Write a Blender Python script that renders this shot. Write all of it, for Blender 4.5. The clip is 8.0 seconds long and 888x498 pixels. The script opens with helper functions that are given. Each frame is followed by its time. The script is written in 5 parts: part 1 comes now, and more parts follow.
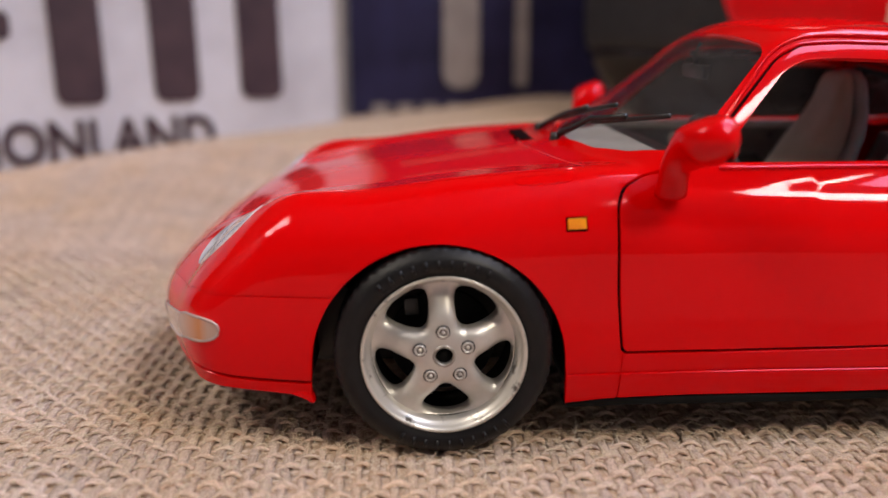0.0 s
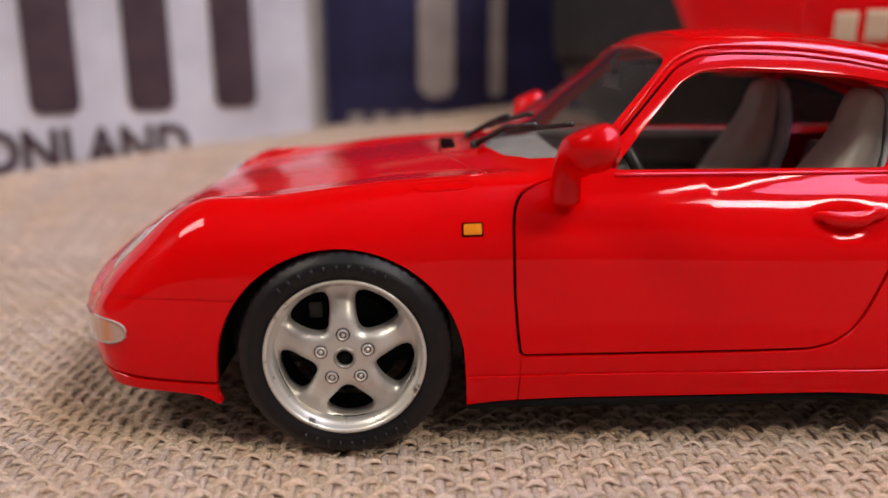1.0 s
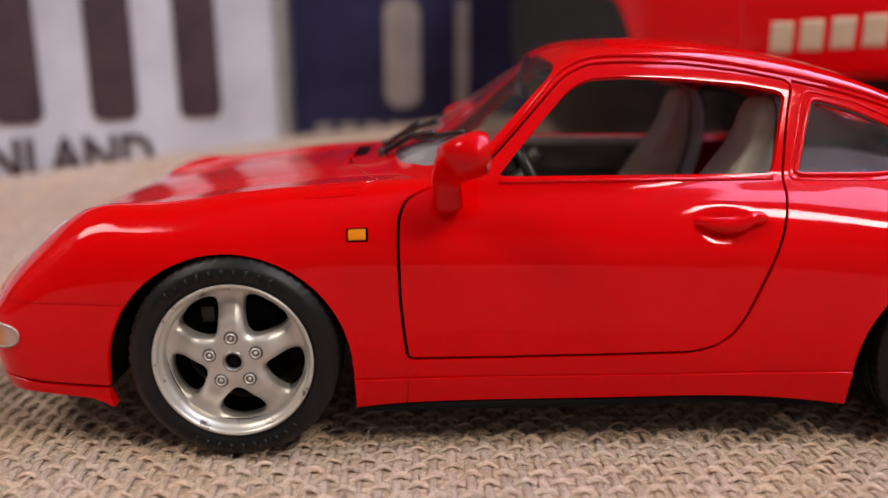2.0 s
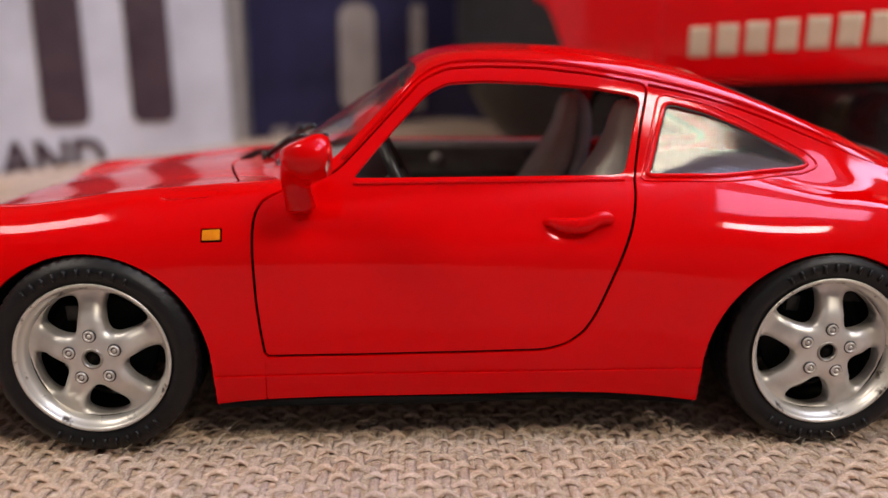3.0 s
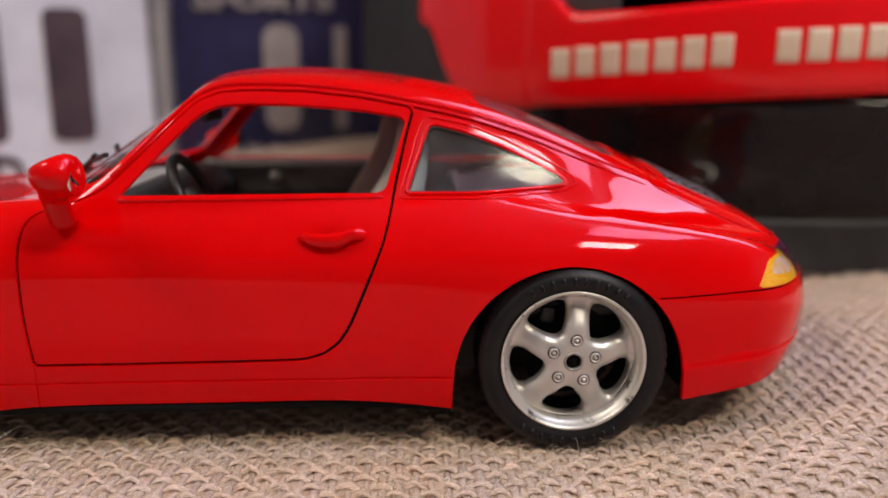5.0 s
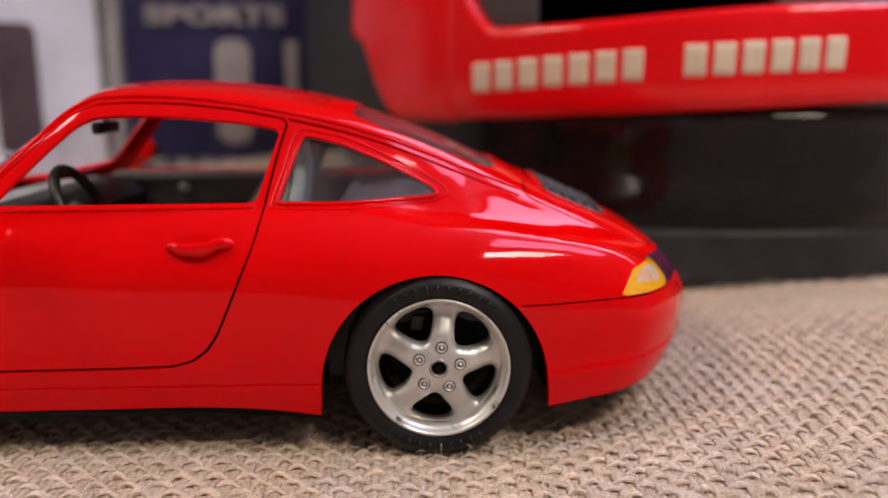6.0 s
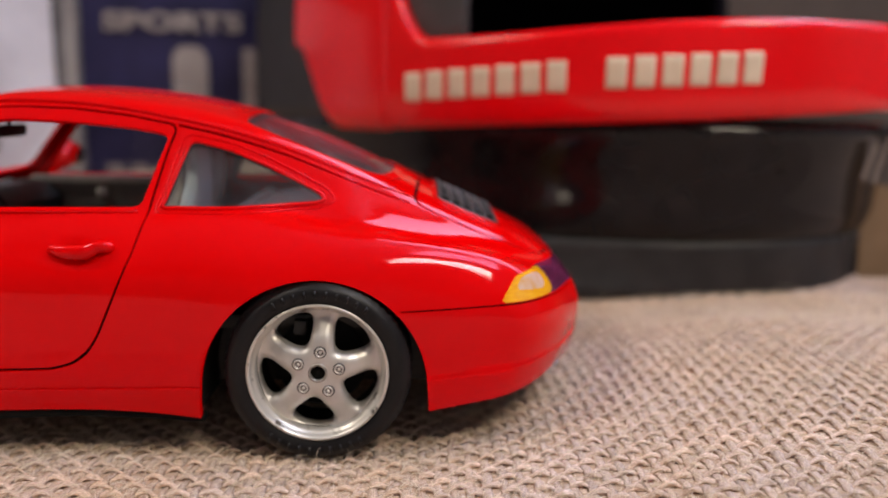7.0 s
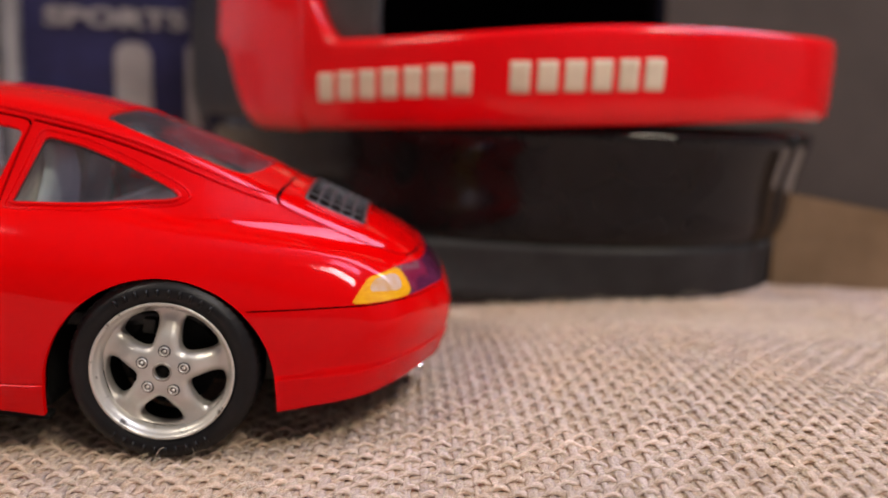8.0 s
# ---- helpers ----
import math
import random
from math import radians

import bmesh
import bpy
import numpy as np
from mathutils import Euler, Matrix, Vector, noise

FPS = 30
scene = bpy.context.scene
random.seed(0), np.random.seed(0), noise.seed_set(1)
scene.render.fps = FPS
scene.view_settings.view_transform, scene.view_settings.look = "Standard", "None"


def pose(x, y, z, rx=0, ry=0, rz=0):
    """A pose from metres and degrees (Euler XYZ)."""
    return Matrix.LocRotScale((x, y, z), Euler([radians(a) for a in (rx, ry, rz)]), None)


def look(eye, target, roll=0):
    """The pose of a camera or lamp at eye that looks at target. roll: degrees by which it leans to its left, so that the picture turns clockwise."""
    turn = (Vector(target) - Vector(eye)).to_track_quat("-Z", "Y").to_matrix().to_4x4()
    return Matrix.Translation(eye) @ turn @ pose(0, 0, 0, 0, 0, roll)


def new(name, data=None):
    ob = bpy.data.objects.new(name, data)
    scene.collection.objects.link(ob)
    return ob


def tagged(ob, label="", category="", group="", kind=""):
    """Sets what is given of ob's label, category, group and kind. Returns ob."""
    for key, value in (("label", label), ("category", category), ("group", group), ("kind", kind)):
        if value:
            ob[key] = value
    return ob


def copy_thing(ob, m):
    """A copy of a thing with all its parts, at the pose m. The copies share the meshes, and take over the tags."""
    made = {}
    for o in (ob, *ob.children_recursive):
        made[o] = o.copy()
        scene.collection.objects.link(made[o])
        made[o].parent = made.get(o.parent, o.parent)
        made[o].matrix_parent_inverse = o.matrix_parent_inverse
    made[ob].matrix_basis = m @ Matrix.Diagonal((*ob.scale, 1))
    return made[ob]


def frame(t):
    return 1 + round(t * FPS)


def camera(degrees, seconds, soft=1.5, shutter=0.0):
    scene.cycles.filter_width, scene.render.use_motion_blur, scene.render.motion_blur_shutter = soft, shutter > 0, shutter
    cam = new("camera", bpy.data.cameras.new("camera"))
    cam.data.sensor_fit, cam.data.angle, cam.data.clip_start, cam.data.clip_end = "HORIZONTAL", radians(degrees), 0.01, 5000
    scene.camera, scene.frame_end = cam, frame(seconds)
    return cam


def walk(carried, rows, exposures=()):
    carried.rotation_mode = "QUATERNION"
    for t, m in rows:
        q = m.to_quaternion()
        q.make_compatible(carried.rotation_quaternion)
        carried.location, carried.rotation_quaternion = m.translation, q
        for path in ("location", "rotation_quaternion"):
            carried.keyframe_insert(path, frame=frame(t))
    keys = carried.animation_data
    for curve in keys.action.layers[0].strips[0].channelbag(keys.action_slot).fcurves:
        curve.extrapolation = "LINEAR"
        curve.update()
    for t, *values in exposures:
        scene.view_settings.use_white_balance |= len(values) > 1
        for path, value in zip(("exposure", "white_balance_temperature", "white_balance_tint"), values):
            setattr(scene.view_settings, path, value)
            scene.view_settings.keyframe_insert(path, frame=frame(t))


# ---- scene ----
cam = camera(58.0, 8.0)
PATH = [
    (0.0, (-0.00563, -0.16222, 0.06708), (0.03928, 0.80231, -0.19303), 0.28),
    (0.5, (0.00299, -0.16417, 0.06732), (0.04231, 0.80179, -0.18837), 0.25),
    (1.0, (0.01159, -0.16635, 0.06730), (0.04685, 0.80155, -0.18157), 0.24),
    (2.5, (0.04253, -0.17158, 0.06715), (0.07386, 0.80039, -0.16587), 0.06),
    (3.0, (0.05559, -0.17385, 0.06721), (0.08563, 0.79862, -0.16390), 0.01),
    (3.5, (0.06593, -0.17539, 0.06720), (0.09432, 0.79782, -0.16093), -0.01),
    (4.0, (0.07641, -0.17788, 0.06778), (0.10356, 0.79650, -0.15548), 0.02),
    (5.5, (0.11004, -0.18357, 0.06836), (0.14160, 0.79523, -0.13406), 0.04),
    (6.0, (0.12170, -0.18564, 0.06809), (0.15933, 0.79470, -0.12560), 0.04),
    (6.5, (0.13329, -0.18756, 0.06799), (0.17394, 0.79407, -0.11838), 0.34),
    (7.0, (0.14267, -0.18829, 0.06788), (0.18902, 0.79407, -0.11332), 0.81),
    (7.5, (0.15512, -0.18857, 0.06859), (0.20887, 0.79330, -0.11319), 1.51),
    (8.0, (0.16878, -0.18924, 0.06820), (0.22939, 0.79299, -0.10939), 1.94),
]
walk(cam, [(t, look(eye, target, roll)) for t, eye, target, roll in PATH], exposures=((0.0, 0.43), (1.2, 0.39), (2.5, 0.36), (4.0, 0.38), (6.0, 0.42), (8.0, 0.44)))
cam.data.dof.use_dof = True
cam.data.dof.focus_distance = 0.138
cam.data.dof.aperture_fstop = 9.0

# ---- world and light ----
MM = 0.001
world = bpy.data.worlds.new("world")
scene.world = world
world.use_nodes = True
_sky = world.node_tree.nodes.new("ShaderNodeTexSky")
_sky.sky_type = "NISHITA"
_sky.sun_disc = False
_sky.sun_elevation, _sky.sun_rotation = radians(35), radians(150)
_bg = world.node_tree.nodes["Background"]
_bg.inputs["Strength"].default_value = 0.1
world.node_tree.links.new(_sky.outputs[0], _bg.inputs["Color"])


def area_lamp(name, eye, target, sx, sy, watts, colour):
    data = bpy.data.lights.new(name, "AREA")
    data.shape, data.size, data.size_y, data.energy, data.color = "RECTANGLE", sx, sy, watts, colour
    ob = new(name, data)
    ob.matrix_world = look(eye, target)
    return ob


area_lamp("window_light_north", (0.90, 0.42, 1.14), (0.90, -0.5, 1.0), 1.04, 0.96, 22.0, (0.66, 0.72, 1.0))
area_lamp("skylight", (1.15, -0.45, 1.84), (1.15, -0.45, 0.0), 0.80, 0.66, 14.0, (0.66, 0.73, 1.0))
area_lamp("ceiling_light_east", (1.06, -1.22, 1.73), (1.06, -1.22, 0.0), 0.60, 0.28, 24.0, (1.0, 0.87, 0.68))
area_lamp("ceiling_light_west", (-1.31, -0.45, 1.73), (-1.31, -0.45, 0.0), 0.80, 0.44, 19.0, (1.0, 0.89, 0.76))

# ---- materials ----
def material(name, colour, rough=0.5, metal=0.0, coat=0.0, coat_rough=0.03, spec=0.5):
    m = bpy.data.materials.new(name)
    m.use_nodes = True
    b = m.node_tree.nodes["Principled BSDF"]
    b.inputs["Base Color"].default_value = (*colour, 1)
    b.inputs["Roughness"].default_value = rough
    b.inputs["Metallic"].default_value = metal
    b.inputs["Coat Weight"].default_value = coat
    b.inputs["Coat Roughness"].default_value = coat_rough
    b.inputs["Specular IOR Level"].default_value = spec
    return m


def node(m, kind, **inputs):
    n = m.node_tree.nodes.new(kind)
    for key, value in inputs.items():
        n.inputs[key.replace("_", " ")].default_value = value
    return n


def link(m, a, b):
    m.node_tree.links.new(a, b)


def bsdf(m):
    return m.node_tree.nodes["Principled BSDF"]


def vary(m, dark, light, scale, target="Base Color", detail=4.0, stretch=None, low=0.3, high=0.7):
    """Noise at the given scale (per metre) drives a colour ramp into an input."""
    tc = node(m, "ShaderNodeTexCoord")
    n = node(m, "ShaderNodeTexNoise", Scale=scale, Detail=detail, Roughness=0.6)
    if stretch:
        mp = node(m, "ShaderNodeMapping")
        mp.inputs["Scale"].default_value = stretch
        link(m, tc.outputs["Object"], mp.inputs["Vector"])
        link(m, mp.outputs["Vector"], n.inputs["Vector"])
    else:
        link(m, tc.outputs["Object"], n.inputs["Vector"])
    r = node(m, "ShaderNodeValToRGB")
    r.color_ramp.elements[0].position, r.color_ramp.elements[1].position = low, high
    r.color_ramp.elements[0].color, r.color_ramp.elements[1].color = (*dark, 1), (*light, 1)
    link(m, n.outputs["Fac"], r.inputs["Fac"])
    link(m, r.outputs["Color"], bsdf(m).inputs[target])
    return n, r


def relief(m, scale, strength, distance, detail=4.0, target="Normal"):
    tc = node(m, "ShaderNodeTexCoord")
    n = node(m, "ShaderNodeTexNoise", Scale=scale, Detail=detail)
    link(m, tc.outputs["Object"], n.inputs["Vector"])
    b = node(m, "ShaderNodeBump", Strength=strength, Distance=distance)
    link(m, n.outputs["Fac"], b.inputs["Height"])
    link(m, b.outputs["Normal"], bsdf(m).inputs[target])


def grey(v):
    return (v, v, v)


RED = material("red_gloss_paint", (0.60, 0.0005, 0.002), 0.05, spec=0.40)
bsdf(RED).inputs["Specular Tint"].default_value = (1.0, 0.42, 0.54, 1)
vary(RED, (0.64, 0.0004, 0.0007), (0.70, 0.0006, 0.0012), 40)
relief(RED, 2600, 0.02, 0.00002, 2)
BLACK = material("black_plastic", grey(0.012), 0.45)
vary(BLACK, grey(0.008), grey(0.02), 400)
# matt black parts; the same near-black paints the shade inside the wheels
MATT = material("matt_black_plastic_and_shade", grey(0.004), 0.8, spec=0.15)
vary(MATT, grey(0.003), grey(0.006), 300)
GAP = material("dark_seam", (0.006, 0.0006, 0.0006), 0.8, spec=0.05)
GRILLE = material("dark_grey_grille", (0.03, 0.026, 0.026), 0.5)
vary(GRILLE, (0.03, 0.026, 0.026), (0.06, 0.052, 0.05), 300)
RUBBER = material("tyre_rubber", grey(0.010), 0.42, spec=0.3)
vary(RUBBER, (0.003, 0.003, 0.004), (0.008, 0.0075, 0.009), 260)
relief(RUBBER, 1800, 0.35, 0.0002)
SILVER = material("silver_painted_alloy", (0.55, 0.53, 0.50), 0.4, metal=0.7)
vary(SILVER, (0.54, 0.525, 0.505), (0.68, 0.665, 0.645), 160)
vary(SILVER, grey(0.36), grey(0.52), 500, "Roughness")
relief(SILVER, 2500, 0.05, 0.00005)
WORN = material("worn_silver_rim_lip", (0.6, 0.58, 0.55), 0.38, metal=0.6)
vary(WORN, (0.10, 0.085, 0.075), (0.66, 0.64, 0.60), 420, low=0.30, high=0.40, detail=6.0)
STEEL = material("dull_steel", (0.36, 0.34, 0.31), 0.42, metal=0.7)
vary(STEEL, (0.24, 0.22, 0.2), (0.42, 0.4, 0.37), 900)
CHROME = material("chrome", grey(0.8), 0.08, metal=1.0)
CREAM = material("cream_seat_plastic", (0.58, 0.56, 0.50), 0.5)
vary(CREAM, (0.44, 0.42, 0.37), (0.56, 0.54, 0.48), 120)
TRIM = material("grey_interior_plastic", (0.34, 0.33, 0.30), 0.55)
vary(TRIM, (0.30, 0.29, 0.26), (0.40, 0.39, 0.36), 150)
CARD = material("dark_grey_interior_plastic", (0.13, 0.12, 0.11), 0.6)
vary(CARD, (0.10, 0.095, 0.09), (0.16, 0.15, 0.14), 150)
BLUEGREY = material("blue_grey_plastic", (0.26, 0.36, 0.40), 0.35)
vary(BLUEGREY, (0.38, 0.46, 0.50), (0.48, 0.56, 0.61), 150)
AMBER = material("amber_lens", (0.85, 0.33, 0.01), 0.12, coat=1.0)
vary(AMBER, (0.76, 0.30, 0.003), (0.88, 0.45, 0.008), 420, stretch=(1, 1, 4))
BOWL = material("pale_amber_lens", (0.60, 0.42, 0.30), 0.12, coat=1.0)
vary(BOWL, (0.62, 0.30, 0.06), (0.62, 0.47, 0.42), 260)
ORANGE = material("orange_marker_lens", (0.80, 0.24, 0.004), 0.15, coat=1.0)
vary(ORANGE, (0.72, 0.20, 0.003), (0.86, 0.30, 0.006), 700)
SMOKE = material("dark_red_lens", (0.16, 0.01, 0.03), 0.12, coat=1.0)
vary(SMOKE, (0.08, 0.008, 0.035), (0.16, 0.02, 0.07), 500)
FROST = material("frosted_lens", (0.62, 0.56, 0.50), 0.15, coat=1.0)
_tc = node(FROST, "ShaderNodeTexCoord")
_xyz = node(FROST, "ShaderNodeSeparateXYZ")
link(FROST, _tc.outputs["Object"], _xyz.inputs[0])
_mr = node(FROST, "ShaderNodeMapRange")
_mr.inputs["From Min"].default_value, _mr.inputs["From Max"].default_value = -0.0435, -0.0375
link(FROST, _xyz.outputs["X"], _mr.inputs["Value"])
_cr = node(FROST, "ShaderNodeValToRGB")
_cr.color_ramp.elements[0].color, _cr.color_ramp.elements[1].color = (0.46, 0.31, 0.28, 1), (0.55, 0.16, 0.05, 1)
_cr.color_ramp.elements.new(0.75).color = (0.58, 0.22, 0.08, 1)
_cr.color_ramp.elements[2].color = (0.48, 0.32, 0.27, 1)
link(FROST, _mr.outputs["Result"], _cr.inputs["Fac"])
link(FROST, _cr.outputs["Color"], bsdf(FROST).inputs["Base Color"])
FROSTRIM = material("pale_clear_plastic", (0.60, 0.50, 0.47), 0.2, coat=1.0)
vary(FROSTRIM, (0.36, 0.25, 0.24), (0.50, 0.38, 0.36), 400)
LENS = material("headlight_lens", (0.60, 0.61, 0.66), 0.15, coat=1.0)
vary(LENS, (0.48, 0.50, 0.56), (0.72, 0.73, 0.78), 700)


def glass(name, tint, gloss=1.45, rough=0.03, dust_veil=0.0):
    m = bpy.data.materials.new(name)
    m.use_nodes = True
    nt = m.node_tree
    nt.nodes.remove(nt.nodes["Principled BSDF"])
    t = nt.nodes.new("ShaderNodeBsdfTransparent")
    t.inputs["Color"].default_value = (*tint, 1)
    g = nt.nodes.new("ShaderNodeBsdfGlossy")
    g.inputs["Roughness"].default_value = rough
    facing = nt.nodes.new("ShaderNodeLayerWeight")
    facing.inputs["Blend"].default_value = 0.5
    rise = nt.nodes.new("ShaderNodeMath")
    rise.operation, rise.inputs[1].default_value = "POWER", 5.0
    f = nt.nodes.new("ShaderNodeMapRange")
    f.inputs["To Min"].default_value, f.inputs["To Max"].default_value = ((gloss - 1) / (gloss + 1)) ** 2, 0.8
    nt.links.new(facing.outputs["Facing"], rise.inputs[0])
    nt.links.new(rise.outputs[0], f.inputs["Value"])
    mix = nt.nodes.new("ShaderNodeMixShader")
    nt.links.new(f.outputs[0], mix.inputs[0])
    film_mix = nt.nodes.new("ShaderNodeMixShader")
    film_mix.inputs[0].default_value = dust_veil
    if dust_veil:  # wiped streaks and smears in the dust and the painted reflection
        tc = nt.nodes.new("ShaderNodeTexCoord")
        mp = nt.nodes.new("ShaderNodeMapping")
        mp.inputs["Rotation"].default_value, mp.inputs["Scale"].default_value = (0.3, 0.5, 0.6), (1.0, 0.35, 1.0)
        nz = nt.nodes.new("ShaderNodeTexNoise")
        nz.inputs["Scale"].default_value, nz.inputs["Detail"].default_value = 160.0, 5.0
        mr = nt.nodes.new("ShaderNodeMapRange")
        mr.inputs["From Min"].default_value, mr.inputs["From Max"].default_value = 0.3, 0.7
        mr.inputs["To Min"].default_value, mr.inputs["To Max"].default_value = dust_veil * 0.45, dust_veil * 1.7
        nt.links.new(tc.outputs["Object"], mp.inputs["Vector"])
        nt.links.new(mp.outputs[0], nz.inputs["Vector"])
        nt.links.new(nz.outputs["Fac"], mr.inputs["Value"])
        nt.links.new(mr.outputs["Result"], film_mix.inputs[0])
    # pale film: dust, plus a grey veil painted for the room's reflection
    film = nt.nodes.new("ShaderNodeBsdfDiffuse")
    film.inputs["Color"].default_value = (0.62, 0.63, 0.68, 1)
    nt.links.new(t.outputs[0], film_mix.inputs[1])
    nt.links.new(film.outputs[0], film_mix.inputs[2])
    nt.links.new(film_mix.outputs[0], mix.inputs[1])
    nt.links.new(g.outputs[0], mix.inputs[2])
    nt.links.new(mix.outputs[0], nt.nodes["Material Output"].inputs["Surface"])
    return m


GLASS = glass("clear_glazing", (0.92, 0.90, 0.89), 1.45, 0.05, 0.02)
SCUFFED = glass("scuffed_glazing", (0.84, 0.85, 0.85), 1.3, 0.09, 0.04)
SIDEGLASS = glass("grey_side_glazing", (0.72, 0.70, 0.71), 1.35, 0.05)
DARKGLASS = glass("tinted_rear_glazing", (0.70, 0.58, 0.62), 1.7, 0.12, 0.06)


# ---- mesh helpers (millimetres) ----
def mesh_from(name, verts, faces, mats, index=None, smooth=True, normals=None):
    me = bpy.data.meshes.new(name)
    me.from_pydata([tuple(v) for v in (np.asarray(verts, float) * MM).tolist()], [], [tuple(f) for f in faces])
    for m in mats if isinstance(mats, (list, tuple)) else [mats]:
        me.materials.append(m)
    if index is not None:
        me.polygons.foreach_set("material_index", np.asarray(index, np.int32))
    if smooth:
        me.polygons.foreach_set("use_smooth", np.ones(len(me.polygons), bool))
    me.update()
    if normals is not None:
        me.normals_split_custom_set_from_vertices([tuple(n) for n in np.asarray(normals, float).tolist()])
    return me


def part(name, me, parent, label=""):
    ob = new(name, me)
    ob.parent = parent
    if label:
        tagged(ob, label)
    return ob


def thing(name, label, category, group="", kind="", at=(0, 0, 0)):
    ob = new(name)
    ob.empty_display_size = 0.01
    ob.location = Vector(at) * MM
    return tagged(ob, label, category, group, kind)


def bm_mesh(name, bm, mats, smooth=True, bevel=0.0, segments=2):
    """A mesh from a bmesh in millimetres, its edges bevelled."""
    if bevel:
        sharp = [e for e in bm.edges if len(e.link_faces) == 2 and e.calc_face_angle(0) > 0.6]
        bmesh.ops.bevel(bm, geom=sharp, offset=bevel, segments=segments, profile=0.6, affect="EDGES", clamp_overlap=True)
    bmesh.ops.recalc_face_normals(bm, faces=bm.faces)
    bmesh.ops.scale(bm, vec=(MM, MM, MM), verts=bm.verts)
    me = bpy.data.meshes.new(name)
    bm.to_mesh(me)
    bm.free()
    for m in mats if isinstance(mats, (list, tuple)) else [mats]:
        me.materials.append(m)
    if smooth:
        me.polygons.foreach_set("use_smooth", np.ones(len(me.polygons), bool))
        me.set_sharp_from_angle(angle=radians(38))
    return me


def box(x0, x1, y0, y1, z0, z1, bm=None):
    bm = bm or bmesh.new()
    r = bmesh.ops.create_cube(bm, size=1.0)
    m = Matrix.Translation(((x0 + x1) / 2, (y0 + y1) / 2, (z0 + z1) / 2)) @ Matrix.Diagonal((x1 - x0, y1 - y0, z1 - z0, 1))
    bmesh.ops.transform(bm, matrix=m, verts=r["verts"])
    return bm


def prism(outline, depth, bm=None):
    """A closed outline in (x, z), extruded from y = 0 to y = depth."""
    bm = bm or bmesh.new()
    a = [bm.verts.new((x, 0, z)) for x, z in outline]
    b = [bm.verts.new((x, depth, z)) for x, z in outline]
    bm.faces.new(a)
    bm.faces.new(b[::-1])
    for i in range(len(a)):
        j = (i + 1) % len(a)
        bm.faces.new((a[j], a[i], b[i], b[j]))
    return bm


def lathe(profile, steps=64, axis="y", start=0.0, sweep=2 * math.pi):
    """Spins a profile of (radius, along) round an axis. Verts and faces."""
    full = abs(sweep - 2 * math.pi) < 1e-6
    n = steps if full else steps + 1
    verts, faces = [], []
    for i in range(n):
        a = start + sweep * i / steps
        c, s = math.cos(a), math.sin(a)
        for r, h in profile:
            verts.append((r * c, h, r * s) if axis == "y" else (r * c, r * s, h))
    k = len(profile)
    for i in range(steps):
        j = (i + 1) % n
        for q in range(k - 1):
            f = (i * k + q, i * k + q + 1, j * k + q + 1, j * k + q)
            faces.append(f if axis == "z" else f[::-1])
    return verts, faces


def tube(points, radius, sides=8, closed=False, flat=1.0):
    """A tube along points; radius a number or one for each point."""
    pts = np.asarray(points, float)
    n = len(pts)
    rad = np.full(n, radius, float) if np.isscalar(radius) else np.asarray(radius, float)
    tan = np.gradient(pts, axis=0) if not closed else np.roll(pts, -1, 0) - np.roll(pts, 1, 0)
    tan /= np.linalg.norm(tan, axis=1)[:, None]
    up = np.array([0.0, 0, 1.0])
    verts, faces = [], []
    for i in range(n):
        u = up if abs(tan[i] @ up) < 0.95 else np.array([1.0, 0, 0])
        a = np.cross(tan[i], u)
        a /= np.linalg.norm(a)
        b = np.cross(a, tan[i])
        for q in range(sides):
            w = 2 * math.pi * q / sides
            verts.append(pts[i] + rad[i] * (math.cos(w) * a + flat * math.sin(w) * b))
    for i in range(n if closed else n - 1):
        j = (i + 1) % n
        for q in range(sides):
            p = (q + 1) % sides
            faces.append((i * sides + q, j * sides + q, j * sides + p, i * sides + p))
    if not closed:
        faces.append(tuple(range(sides)))
        faces.append(tuple((n - 1) * sides + q for q in reversed(range(sides))))
    return verts, faces


def spline(xs, ys):
    """A natural cubic spline, straight beyond its ends."""
    xs, ys = np.asarray(xs, float), np.asarray(ys, float)
    n, h = len(xs), np.diff(xs)
    m = np.zeros((n, n))
    r = np.zeros(n)
    m[0, 0] = m[-1, -1] = 1
    for i in range(1, n - 1):
        m[i, i - 1:i + 2] = h[i - 1], 2 * (h[i - 1] + h[i]), h[i]
        r[i] = 3 * ((ys[i + 1] - ys[i]) / h[i] - (ys[i] - ys[i - 1]) / h[i - 1])
    c = np.linalg.solve(m, r)
    b = np.diff(ys) / h - h * (2 * c[:-1] + c[1:]) / 3
    d = np.diff(c) / (3 * h)
    end = b[-1] + 2 * c[-2] * h[-1] + 3 * d[-1] * h[-1] ** 2

    def value(x):
        x = np.asarray(x, float)
        q = np.clip(x, xs[0], xs[-1])
        i = np.clip(np.searchsorted(xs, q) - 1, 0, n - 2)
        t = q - xs[i]
        return ys[i] + t * (b[i] + t * (c[i] + t * d[i])) + np.minimum(x - xs[0], 0) * b[0] + np.maximum(x - xs[-1], 0) * end
    return value


def smax(a, b, k):
    h = np.maximum(k - np.abs(a - b), 0) / k
    return np.maximum(a, b) + h * h * h * k / 6


def smin(a, b, k):
    return -smax(-a, -b, k)


def smooth_step(a, b, x):
    t = np.clip((np.asarray(x, float) - a) / (b - a), 0, 1)
    return t * t * t * (t * (6 * t - 15) + 10)

from mathutils import geometry


